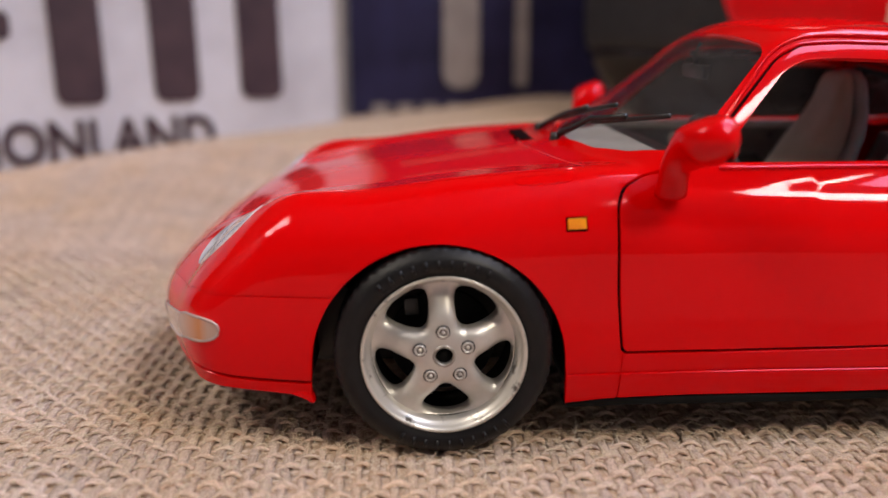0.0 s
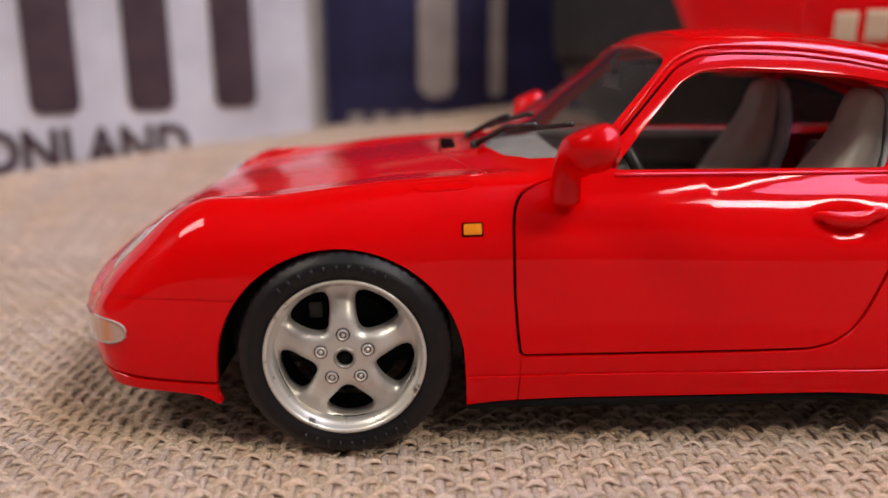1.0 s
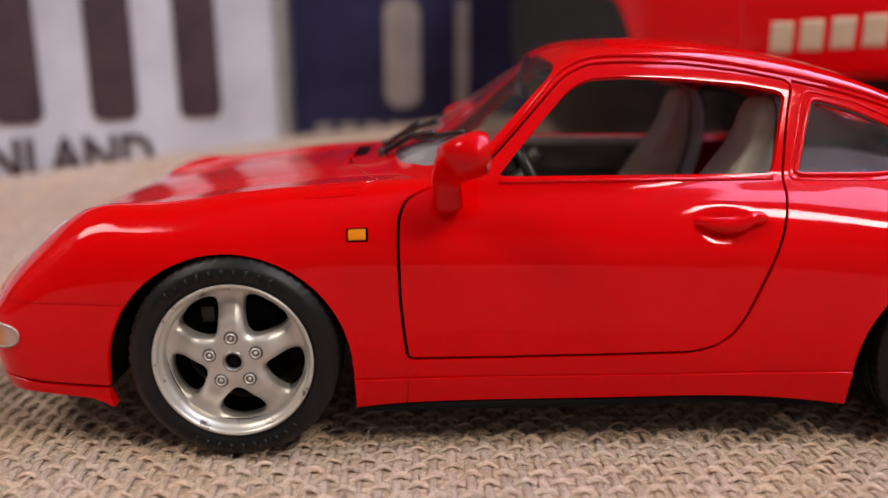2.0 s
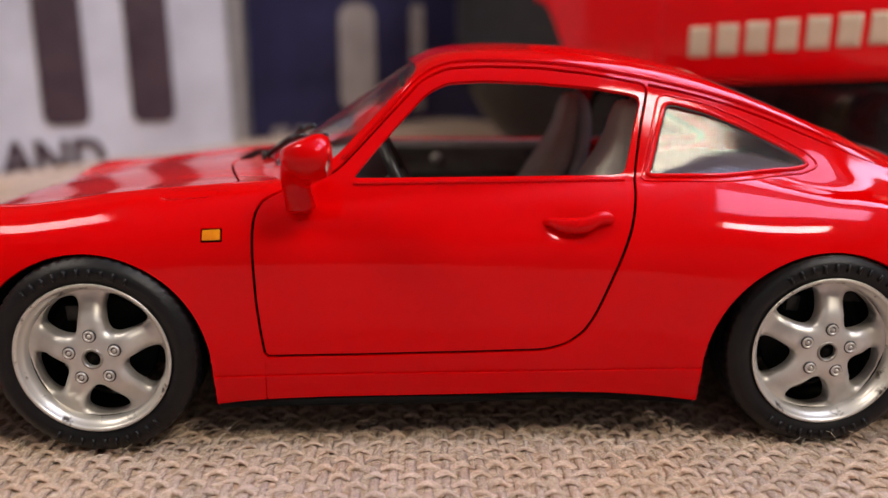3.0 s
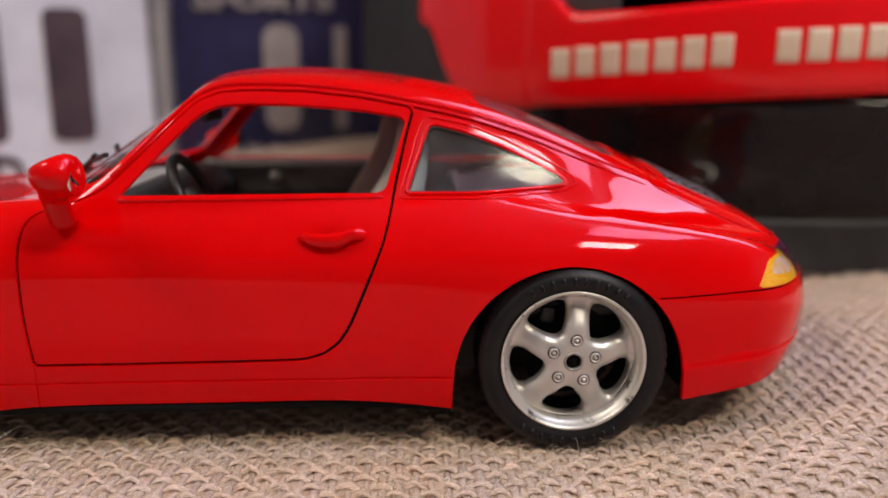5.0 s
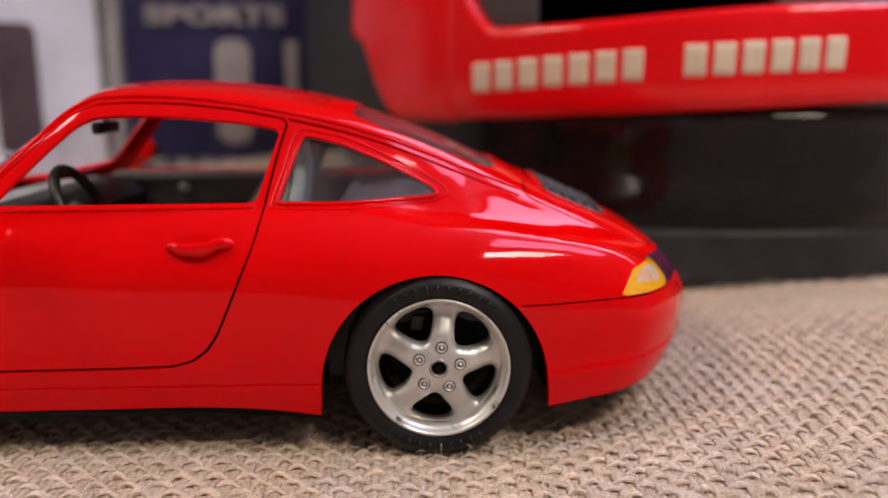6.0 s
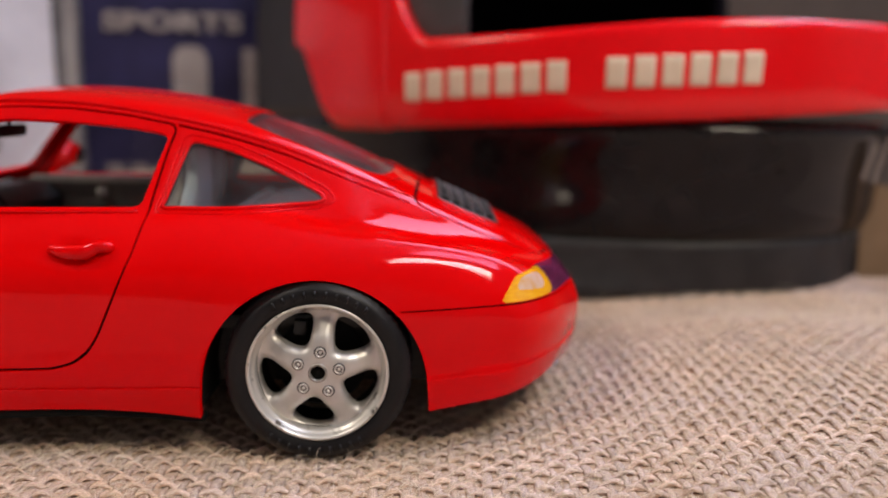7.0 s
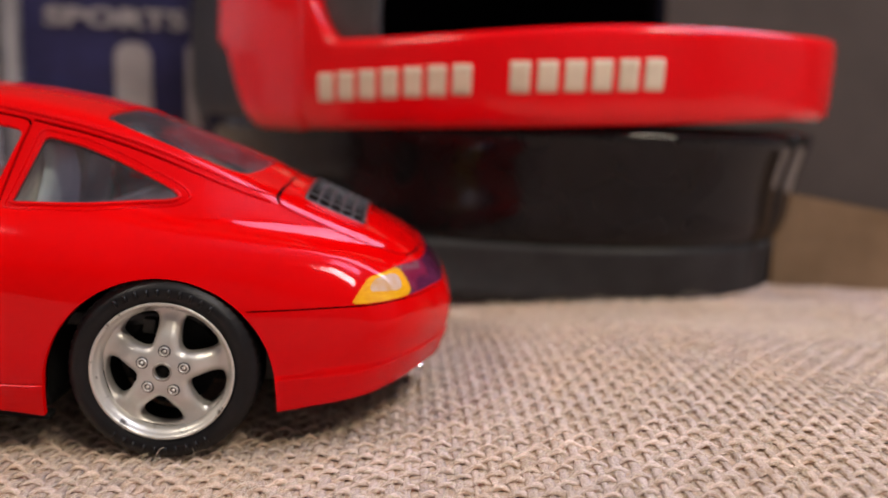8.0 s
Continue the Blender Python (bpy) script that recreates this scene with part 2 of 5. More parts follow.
# ---- the cloth's height (millimetres) ----
_ridge = spline([-420, -300, -210, -160, -120, -80, -32, 18, 57, 100, 150, 200, 280, 330, 370, 420, 500, 620],
                [1, 2, 5, 9, 15, 20, 25, 31, 35.5, 32, 13, 4, 4, 4, 4, 4, 4, 4])


def cloth_height(x, y):
    x, y = np.asarray(x, float), np.asarray(y, float)
    right = 12.5 * smooth_step(115, 265, x) * (1 - 0.4 * smooth_step(-10, 50, y) * (1 - smooth_step(130, 200, y)))
    far = smooth_step(230, 330, x)
    back = _ridge(x) * smooth_step(55 + 75 * smooth_step(150, 230, x) - 15 * far, 185 + 62 * smooth_step(-110, -40, x) - 12 * smooth_step(150, 230, x) - 55 * far, y) + 3.0 * smooth_step(-20, 60, -x - 60) * smooth_step(-60, 120, y)
    roll = 1.1 * np.sin(x / 31 + 0.7) * np.sin(y / 27 + 1.1) * smooth_step(60, 140, np.abs(x - 60) + np.maximum(0, np.abs(y) - 45))
    behind = 1 - smooth_step(100, 160, y) * smooth_step(290, 330, x)
    return (right + back) * behind + roll


# ---- the red model car ----
hub_z, base_axle = 17.7, 126.2
half_width = spline([-60, -40, -20, 0, 25, 40, 60, 80, 95, 108, 119, 130, 145, 165, 185], [39, 41.3, 43, 44.0, 43.3, 42.8, 42.9, 43.4, 44.0, 45.2, 45.9, 45.5, 44.0, 41.0, 37])
side_tuck = spline([0, 7, 11, 15.5, 20, 26, 31.5, 38, 44, 50, 60], [5, 1.7, 0.8, 0.2, 0, 0.12, 0.42, 1.05, 2.95, 6.4, 15])
hood_line = spline([-60, -54, -48, -42.5, -37, -31, -20, 0, 20, 34, 60, 100], [8, 19.5, 27, 31.7, 35.3, 38.2, 41.2, 44.2, 46.5, 47.7, 48, 48])
crest_line = spline([-50, -44, -40, -35, -30, -16, 0, 11, 20, 32, 50, 93, 110, 126, 140, 155, 165, 172, 178, 186],
                    [17, 24.2, 29.3, 34.8, 38.9, 41.3, 43.2, 44.3, 44.9, 45.5, 45.7, 45.6, 45.2, 44.4, 42.9, 40.6, 38.2, 35.2, 30.5, 22])
front_bulge = spline([5, 10, 14, 19, 24, 28, 34, 44], [6, 2.6, 1.0, 0, 0.5, 2.6, 8, 20])
rear_bulge = spline([5, 9, 14, 19, 24, 29, 33, 38, 46], [7, 5, 2.6, 0.8, 0, 1.0, 3.2, 7, 16])
roof_line = spline([40, 54, 60, 68, 76, 86, 97, 108, 120, 130, 140, 150, 160, 169, 176, 184],
                   [65.2, 68.6, 69.7, 70.35, 70.35, 69.7, 68.2, 65.8, 61.9, 57.7, 53.0, 48.2, 43.5, 39.2, 34.5, 27])
hip_taper = spline([60, 120, 126, 135, 141, 148, 158, 170, 190], [0, 0, 0, 0.35, 0.95, 1.75, 2.5, 2.8, 2.9])
cabin_taper = spline([20, 34, 44, 54, 64, 76, 88, 96, 110, 126, 140, 155, 170, 185], [-2.6, -2.75, -2.6, -2.1, -1.55, -0.88, -0.2, 0.3, 1.8, 5.0, 8.2, 11.5, 15.5, 20])
roof_reach = spline([40, 60, 76, 96, 110, 140], [26.5, 26.2, 25.2, 24.1, 24, 24])


flank_top = spline([100, 118, 128, 136.6, 144.6, 157, 169, 185], [62, 57.3, 53.8, 50.6, 47.2, 42.7, 37.9, 30])
flank_fall = spline([100, 115, 122, 128, 133, 140, 150, 160, 185], [1.9, 1.9, 1.6, 1.15, 0.9, 0.82, 0.77, 0.72, 0.67])


def solid(x, y, z):
    """Negative inside the car's outer skin."""
    ay = np.abs(y)
    scoop = 1.1 * np.exp(-(((x - 81.8) / 4.2) ** 2 + ((z - 39.2) / 2.1) ** 2) ** 1.3)
    lean = 0.8 * smooth_step(33, 43, z) * smooth_step(10, 35, x) * (1 - smooth_step(88, 112, x))
    side = ay - (half_width(x) - side_tuck(z) - lean) + scoop + hip_taper(x) * smooth_step(27, 40, z)
    edge_z = 16.3 + 0.100 * (np.clip(x, 147.0, 171.0) - 147.4)
    flare = 0.4 * (1 - smooth_step(-0.5, 0.7, z - edge_z)) * smooth_step(143, 147, x)
    side = side - flare
    hood, crest = hood_line(x), crest_line(x)
    base = np.where(x < 60, hood, crest - 0.6) - 1.3 * (ay / 28) ** 2
    hip = smooth_step(108, 134, x)
    bump = np.exp(-((ay - 33.5 - 4.0 * hip) / (7.5 - 1.5 * hip)) ** 2)
    fall = 0.03 * np.maximum(ay - 34, 0) ** 2
    top = z - (base + (crest + 1.0 - 1.2 * hip - base) * bump - fall)
    front = (-52.6 + 6.4 * (ay / 30) ** 2.2 + front_bulge(z)) - x
    rear = x - (180.3 - 7.0 * (ay / 32) ** 3 - rear_bulge(z)) - flare
    low = smax(smax(side, top, 9.0), smax(front, rear, 1.0), 6.0)
    screen = 46.5 + 0.70 * (x - 24 - 10 * (ay / 36.3) ** 2)
    roof = roof_line(x) - 2.6 * (ay / roof_reach(x)) ** 2
    cab_top = z - smin(screen, roof, 3.0)
    cab_side = ay - (34.5 - 0.52 * smax(z - 47, -2.0 + 0 * z, 3.0) - cabin_taper(x))
    cab = smax(smax(cab_side, cab_top, 5.5), smax(front, rear, 1.0), 6.0)
    flank = smax((z - (flank_top(x) - 0.2 - (ay - 25.4) * flank_fall(x))) * 0.75, smax(smax(side, rear, 4.0), cab_top, 3.0) + 1.2, 6.0) + 1.6 * (1 - smooth_step(112, 136, x)) + 60 * (1 - smooth_step(94, 112, x))
    return smin(smin(low, cab, 1.4 + 7.0 * smooth_step(92, 112, x) + 2.0 * smooth_step(114, 142, x)), flank, 4.0)


AX0, AX1, AXZ, POLE, GIRTH = -20.0, 145.0, 24.0, 34.0, 42.0


def skin_from(u, v):
    """The skin's points at (u along the car, v round its girth)."""
    u, v = np.asarray(u, float), np.asarray(v, float)
    phi = np.where(u < AX0, (u - AX0) / POLE, np.where(u > AX1, (u - AX1) / POLE, 0))
    th = v / GIRTH
    dx, dy, dz = np.sin(phi), -np.cos(phi) * np.cos(th), np.cos(phi) * np.sin(th)
    ox = np.clip(u, AX0, AX1)
    lo, hi = np.full(u.shape, 2.0), np.full(u.shape, 90.0)
    for _ in range(36):
        mid = (lo + hi) / 2
        out = solid(ox + mid * dx, mid * dy, AXZ + mid * dz) > 0
        hi = np.where(out, mid, hi)
        lo = np.where(out, lo, mid)
    return np.stack([ox + lo * dx, lo * dy, AXZ + lo * dz], -1)


def skin_normal(p):
    e = 0.05
    x, y, z = p[:, 0], p[:, 1], p[:, 2]
    g = np.stack([solid(x + e, y, z) - solid(x - e, y, z), solid(x, y + e, z) - solid(x, y - e, z),
                  solid(x, y, z + e) - solid(x, y, z - e)], -1)
    return g / np.maximum(np.linalg.norm(g, axis=1), 1e-9)[:, None]


def to_uv(p):
    p = np.asarray(p, float)
    ox = np.clip(p[:, 0], AX0, AX1)
    d = p - np.stack([ox, 0 * ox, 0 * ox + AXZ], -1)
    phi = np.arcsin(np.clip(d[:, 0] / np.maximum(np.linalg.norm(d, axis=1), 1e-9), -1, 1))
    u = np.where(p[:, 0] < AX0, AX0 + phi * POLE, np.where(p[:, 0] > AX1, AX1 + phi * POLE, p[:, 0]))
    return np.stack([u, np.arctan2(d[:, 2], -d[:, 1]) * GIRTH], -1)


def onto(view, a, b):
    """Puts flat points onto the skin: 'side' takes (x, z), 'top' (x, y), 'front' and 'rear' (y, z)."""
    a, b = np.asarray(a, float), np.asarray(b, float)
    lo, hi = np.zeros(a.shape), np.ones(a.shape)

    def at(t):
        if view == "side":
            return a, -62 * t, b
        if view == "top":
            return a, b, 20 + 60 * t
        if view == "front":
            return -15 - 50 * t, a, b
        return 140 + 50 * t, a, b
    for _ in range(36):
        mid = (lo + hi) / 2
        out = solid(*at(mid)) > 0
        hi = np.where(out, mid, hi)
        lo = np.where(out, lo, mid)
    x, y, z = at(lo)
    return np.stack([x + 0 * a, y + 0 * a, z + 0 * a], -1)


def soften(pts, times=2, closed=False):
    pts = np.asarray(pts, float)
    for _ in range(times):
        q = np.roll(pts, -1, 0) if closed else pts[1:]
        p = pts if closed else pts[:-1]
        mid = np.stack([0.75 * p + 0.25 * q, 0.25 * p + 0.75 * q], 1).reshape(-1, 2)
        pts = mid if closed else np.vstack([pts[:1], mid, pts[-1:]])
    return pts


def resample(pts, step, closed=False):
    pts = np.asarray(pts, float)
    if closed:
        pts = np.vstack([pts, pts[:1]])
    d = np.r_[0, np.cumsum(np.linalg.norm(np.diff(pts, axis=0), axis=1))]
    n = max(2, int(round(d[-1] / step)) + 1)
    s = np.linspace(0, d[-1], n)
    out = np.stack([np.interp(s, d, pts[:, i]) for i in range(pts.shape[1])], -1)
    return out[:-1] if closed else out


def trace(*legs, step=0.9, times=2, closed=False):
    """A line on the skin, in (u, v), through legs of (view, points)."""
    uv = np.vstack([to_uv(onto(view, *resample(soften(soften(pts, 1), times), step).T)) for view, pts in legs])
    return resample(uv, step, closed)


def loop(view, pts, step=0.9, times=2, dense=1.8):
    return to_uv(onto(view, *resample(soften(resample(pts, dense, True), times, True), step, True).T))


def band(line, width, closed=False):
    """The closed outline (or two outlines) of a strip along a line in (u, v)."""
    t = (np.roll(line, -1, 0) - np.roll(line, 1, 0)) if closed else np.gradient(line, axis=0)
    t /= np.maximum(np.linalg.norm(t, axis=1), 1e-9)[:, None]
    n = np.stack([-t[:, 1], t[:, 0]], -1) * width / 2
    if closed:
        return line + n, line - n
    return np.vstack([line + n, (line - n)[::-1]])


def inside(poly, q):
    x, y = q[:, 0], q[:, 1]
    hit = np.zeros(len(q), bool)
    x0, y0 = poly[:, 0], poly[:, 1]
    x1, y1 = np.roll(x0, -1), np.roll(y0, -1)
    for a, b, c, d in zip(x0, y0, x1, y1):
        if b != d:
            hit ^= ((b > y) != (d > y)) & (x < (c - a) * (y - b) / (d - b) + a)
    return hit


VT = 90 / 180 * math.pi * GIRTH
bottom = trace(("front", [(-1, 12.6), (-18, 12.2), (-30, 11.8)]), ("side", [(-42, 11.9), (-36, 11.6), (-21, 10.0), (-19, 8.6)]),
               ("side", [(19.5, 8.4), (28, 9.3), (61, 9.5), (81, 10.2), (95, 9.6), (104, 8.6)]),
               ("side", [(147.5, 9.6), (156, 11.0), (164, 12.0), (170, 12.9)]), ("rear", [(-30, 13.4), (-16, 13.9), (-1, 14.1)]))
keep = np.vstack([bottom, [(AX1 + 56, -VT - 2), (AX1 + 56, VT + 3), (AX0 - 56, VT + 3), (AX0 - 56, -VT - 2)]])


def arch(cx, cz, r, foot):
    pts = [(cx - r - 0.4, foot - 6), (cx - r - 0.2, (foot + cz) / 2)]
    pts += [(cx + r * math.cos(a), cz + r * math.sin(a)) for a in np.linspace(math.pi, 0, 25)]
    pts += [(cx + r + 0.2, (foot + cz) / 2), (cx + r + 0.4, foot - 6)]
    return pts


front_arch = loop("side", arch(-0.75, 15.2, 20.5, 8.5), times=1)
rear_arch = loop("side", arch(125.6, 14.2, 21.2, 8.5), times=1)
DOOR = [(28.9, 17.3), (28.3, 21.4), (27.7, 27.5), (27.4, 35.4), (27.4, 40.0), (27.7, 42.0), (28.8, 43.8), (32.0, 45.2), (38, 46.8), (41.5, 48.6), (46.5, 53.6),
        (51.6, 58.9), (56.2, 63.6), (60.5, 65.5), (67.0, 65.9), (77.3, 65.6), (87, 64.5), (97.4, 62.6), (96.0, 58), (94.4, 51), (93.5, 46.6), (92.9, 43.2),
        (91.9, 39.4), (89.4, 33.1), (86.7, 26.6), (85.4, 23.8), (83.7, 21.3), (81.0, 19.2), (77.1, 18.1), (65.3, 17.7), (45, 17.3)]
door_loop = loop("side", DOOR)
door_window = loop("side", [(44.0, 47.3), (47.8, 51.6), (51.6, 55.8), (57.0, 61.4), (60.5, 63.1), (66.9, 63.5), (77, 63.1), (87.5, 62.2), (94.4, 61.1), (96.0, 60.7), (95.9, 60.2), (94.5, 56),
                            (93.2, 51.5), (91.9, 47.3), (75, 47.3), (60, 47.3)], times=1)
QUARTER = [(95.8, 47.0), (98.0, 53.5), (100.2, 59.8), (107.7, 57.9), (114.6, 55.1), (120.6, 52.1), (125.6, 49.6), (127.0, 48.3), (124.5, 47.7), (110, 47.1)]
quarter_loop = loop("side", QUARTER, times=1)
quarter_frame = loop("side", [(94.6, 46.3), (97.1, 54.0), (99.1, 61.1), (108.2, 59.2), (115.3, 56.3), (121.5, 53.2), (127.0, 50.4), (128.9, 48.3), (125.4, 46.9), (110, 46.3)], times=2)
screen_loop = loop("top", [(25.5, 2), (25.6, -8), (27.8, -19), (31.8, -27.8), (36.0, -33.6), (38.6, -35.3), (41.4, -34.6), (47.6, -30.6), (54.2, -26.0), (55.2, -23.0), (54.2, -11), (53.6, 2)], times=1)
rear_glass = loop("top", [(109.6, 2), (109.6, -10), (109.3, -18), (110.2, -21.4), (116, -22.6), (126, -22.8), (134, -22.2), (137.6, -20.4), (139.6, -12), (140.2, 2)], times=1)
hood_rim = trace(("top", [(16.5, 0.8), (17.0, -8), (19.3, -17), (22.2, -26.6), (24.0, -32.2), (22.0, -33.9), (10, -34.5), (-8, -34.3), (-18, -33.0), (-27, -26.8), (-34, -21.4), (-42.0, -15), (-45.6, -8), (-46.4, 0.8)]))
lid_rim = trace(("top", [(145.5, 0.8), (145.3, -10), (144.7, -19), (144.3, -24.4), (145.6, -25.3), (157, -24.9), (166, -23.8), (171, -21.8), (173.2, -16), (174.2, -8), (174.4, 0.8)]))
gutter = trace(("side", [(97.4, 62.6), (107, 60.6), (117.5, 57.4), (128, 53.2), (136, 50.0), (143.2, 47.4)]))
nose_seam = trace(("side", [(-16.2, 27.1), (-27, 27.3), (-34, 27.3), (-40.0, 27.2)]), ("front", [(-34.5, 26.4), (-20, 25.2), (0.8, 24.7)]))
lip_seam = trace(("side", [(-20.2, 12.5), (-31.5, 13.0), (-37.5, 14.0), (-41, 14.6)]), ("front", [(-30, 15.0), (-15, 15.3), (0.8, 15.4)]))
tail_seam = trace(("side", [(141.6, 29.3), (150, 29.5), (161.2, 30.0), (168, 30.0)]), ("rear", [(-31, 29.8), (-16, 29.4), (0.8, 29.3)]))
tail_crease = trace(("side", [(147.4, 16.3), (155.3, 17.1), (163.2, 17.9), (171.0, 18.6)]), ("rear", [(-30, 18.7), (-15, 18.8), (0.8, 18.8)]))
sill_crease = trace(("side", [(20.2, 13.8), (28.4, 13.8), (55, 13.9), (85, 14.3), (105.2, 14.9)]))
washer_flap = trace(("top", [(11.6, -36.0), (16, -35.9), (20.6, -35.8), (21.4, -36.5), (20.6, -37.6), (16, -37.9), (12.2, -37.9), (11.0, -37.1), (11.2, -36.4)]))
sill_cut = trace(("side", [(28.9, 17.0), (28.8, 13), (28.6, 8.6)]))
lamp_loop = loop("rear", [(1.5, 30.0), (-20, 30.1), (-36.0, 30.4), (-35.0, 35.2), (-20, 35.0), (1.5, 34.8)], times=1)
amber_loop = loop("side", [(160.6, 30.3), (162.2, 32.8), (163.8, 34.9), (167, 35.2), (169.8, 35.0), (171.3, 32.6), (172.6, 30.3), (167, 30.3)], times=1)
bowl_loop = loop("side", [(163.9, 32.4), (164.6, 34.4), (167.4, 34.7), (169.2, 34.5), (170.3, 32.2), (170.6, 31.5), (167, 32.0)], times=1, step=0.6)
signal_loop = np.vstack([trace(("side", [(-41.5, 19.2), (-38.5, 19.4), (-36.2, 20.0), (-35.3, 21.5), (-36.1, 23.0), (-39, 23.4), (-41.5, 23.2)]), times=2),
                         trace(("front", [(-35, 22.2), (-22, 20.0)]), times=1), trace(("front", [(-21, 16.4), (-35, 18.2)]), times=1)])
light_loop = loop("top", [(-35.6 + 5.8 * math.cos(a) - 0.12 * 5.4 * math.sin(a), -28.6 + 5.4 * math.sin(a)) for a in np.linspace(0, 2 * math.pi, 24, endpoint=False)], times=1)
marker_edge = loop("side", [(18.95, 37.35), (18.9, 39.6), (22.45, 39.7), (22.5, 37.4)], times=0, step=0.4, dense=0.2)
marker_loop = loop("side", [(19.3, 37.7), (19.25, 39.25), (22.1, 39.35), (22.15, 37.75)], times=0, step=0.4, dense=0.2)

door_out, door_in = band(door_loop, 0.54, True)
if np.ptp(door_out[:, 0]) < np.ptp(door_in[:, 0]):
    door_out, door_in = door_in, door_out
strips = [(band(line, w), dark) for line, w, dark in ((hood_rim, 0.55, True), (lid_rim, 0.75, True), (gutter, 0.6, True), (nose_seam, 0.32, False), (lip_seam, 0.6, True),
                                                       (tail_seam, 0.3, True), (tail_crease, 0.3, False), (sill_crease, 0.3, False), (sill_cut, 0.25, False), (washer_flap, 0.2, False))]

# the net over half the skin, its edges along every outline
_verts, _edges = [], []


def weave_in(line, closed=True):
    line = line[np.abs(line[:, 1]) <= VT + 1e-6] if not closed else np.stack([line[:, 0], np.clip(line[:, 1], -VT, VT)], -1)
    n0, n = len(_verts), len(line)
    _verts.extend(map(tuple, line))
    _edges.extend((n0 + i, n0 + (i + 1) % n) for i in range(n if closed else n - 1))


for ln in (front_arch, rear_arch, door_out, door_in, door_window, quarter_loop, quarter_frame, screen_loop, rear_glass, lamp_loop, amber_loop, bowl_loop, signal_loop, light_loop, marker_loop, marker_edge):
    weave_in(ln)
for ln, _ in strips:
    weave_in(ln)
weave_in(bottom, False)
_u0, _u1 = AX0 - POLE * math.pi / 2 + 0.4, AX1 + POLE * math.pi / 2 - 0.4
for i, u in enumerate(np.arange(_u0, _u1 + 0.01, 1.25)):
    for v in np.arange(-VT, VT + 0.01, 2 * VT / 104):
        edge = abs(abs(v) - VT) < 1e-6
        _verts.append((u + (0 if edge else 0.31 * math.sin(v * 3.1)), v))
_pts, _, _tris, _, _, _ = geometry.delaunay_2d_cdt([Vector(p) for p in _verts], _edges, [], 0, 1e-5)
net_uv = np.array([tuple(p) for p in _pts])
net_tri = np.array([tuple(t) for t in _tris])
net_p = skin_from(net_uv[:, 0], net_uv[:, 1])
net_p[np.abs(np.abs(net_uv[:, 1]) - VT) < 1e-4, 1] = 0.0
net_n = skin_normal(net_p)
net_n[net_p[:, 1] == 0, 1] = 0
net_n /= np.linalg.norm(net_n, axis=1)[:, None]
_mid = net_uv[net_tri].mean(1)
_a, _b, _c = (net_uv[net_tri[:, i]] for i in range(3))
_area = (_b[:, 0] - _a[:, 0]) * (_c[:, 1] - _a[:, 1]) - (_b[:, 1] - _a[:, 1]) * (_c[:, 0] - _a[:, 0])
net_tri[_area > 0] = net_tri[_area > 0][:, ::-1]
# outward winding
_p0, _p1, _p2 = (net_p[net_tri[:, i]] for i in range(3))
_turn = np.einsum("ij,ij->i", np.cross(_p1 - _p0, _p2 - _p0), net_n[net_tri].mean(1)) < 0
net_tri[_turn] = net_tri[_turn][:, ::-1]
mid_p = net_p[net_tri].mean(1)

region = np.full(len(net_tri), "shell", dtype=object)


def claim(name, poly, among=None):
    hit = inside(poly, _mid)
    if among is not None:
        hit &= np.isin(region, among)
    region[hit] = name


claim("front_bumper", np.vstack([nose_seam[::-1], [(-10, nose_seam[0][1]), (-10, -VT - 3), (AX0 - 56, -VT - 3), (AX0 - 56, nose_seam[-1][1])]]))
claim("rear_bumper", np.vstack([tail_seam, [(AX1 + 56, tail_seam[-1][1]), (AX1 + 56, -VT - 3), (134, -VT - 3), (134, tail_seam[0][1])]]))
claim("rocker", np.vstack([sill_crease, [(112, sill_crease[-1][1]), (112, -VT), (12, -VT), (12, sill_crease[0][1])]]), ["shell"])
claim("hood", np.vstack([hood_rim, [(-46.4, VT + 2), (16.5, VT + 2)]]))
claim("engine_lid", np.vstack([lid_rim, [(200, VT + 2), (145.5, VT + 2)]]))
claim("door", door_in)
claim("seam", door_out, ["shell"])
claim("quarter_frame", quarter_frame, ["shell"])
claim("quarter_glass", quarter_loop)
claim("door_pane", door_window)
claim("windscreen", screen_loop)
claim("rear_glass", rear_glass)
for ln, dark in strips:
    claim("seam" if dark else "crease", ln, ["shell", "hood", "engine_lid", "front_bumper", "rear_bumper", "rocker"])
claim("tail_lamp", lamp_loop)
claim("tail_amber", amber_loop)
claim("tail_bowl", bowl_loop, ["tail_amber"])
claim("turn_signal", signal_loop)
claim("headlight", light_loop)
claim("seam", marker_edge, ["shell"])
claim("side_marker", marker_loop)
region[np.isin(region, ["open"]) | inside(front_arch, _mid) | inside(rear_arch, _mid) | ~inside(keep, _mid)] = "none"
region[(region == "shell") & (mid_p[:, 2] < 30) & (mid_p[:, 0] < -22) & (_mid[:, 1] < nose_seam[0][1])] = "front_bumper"


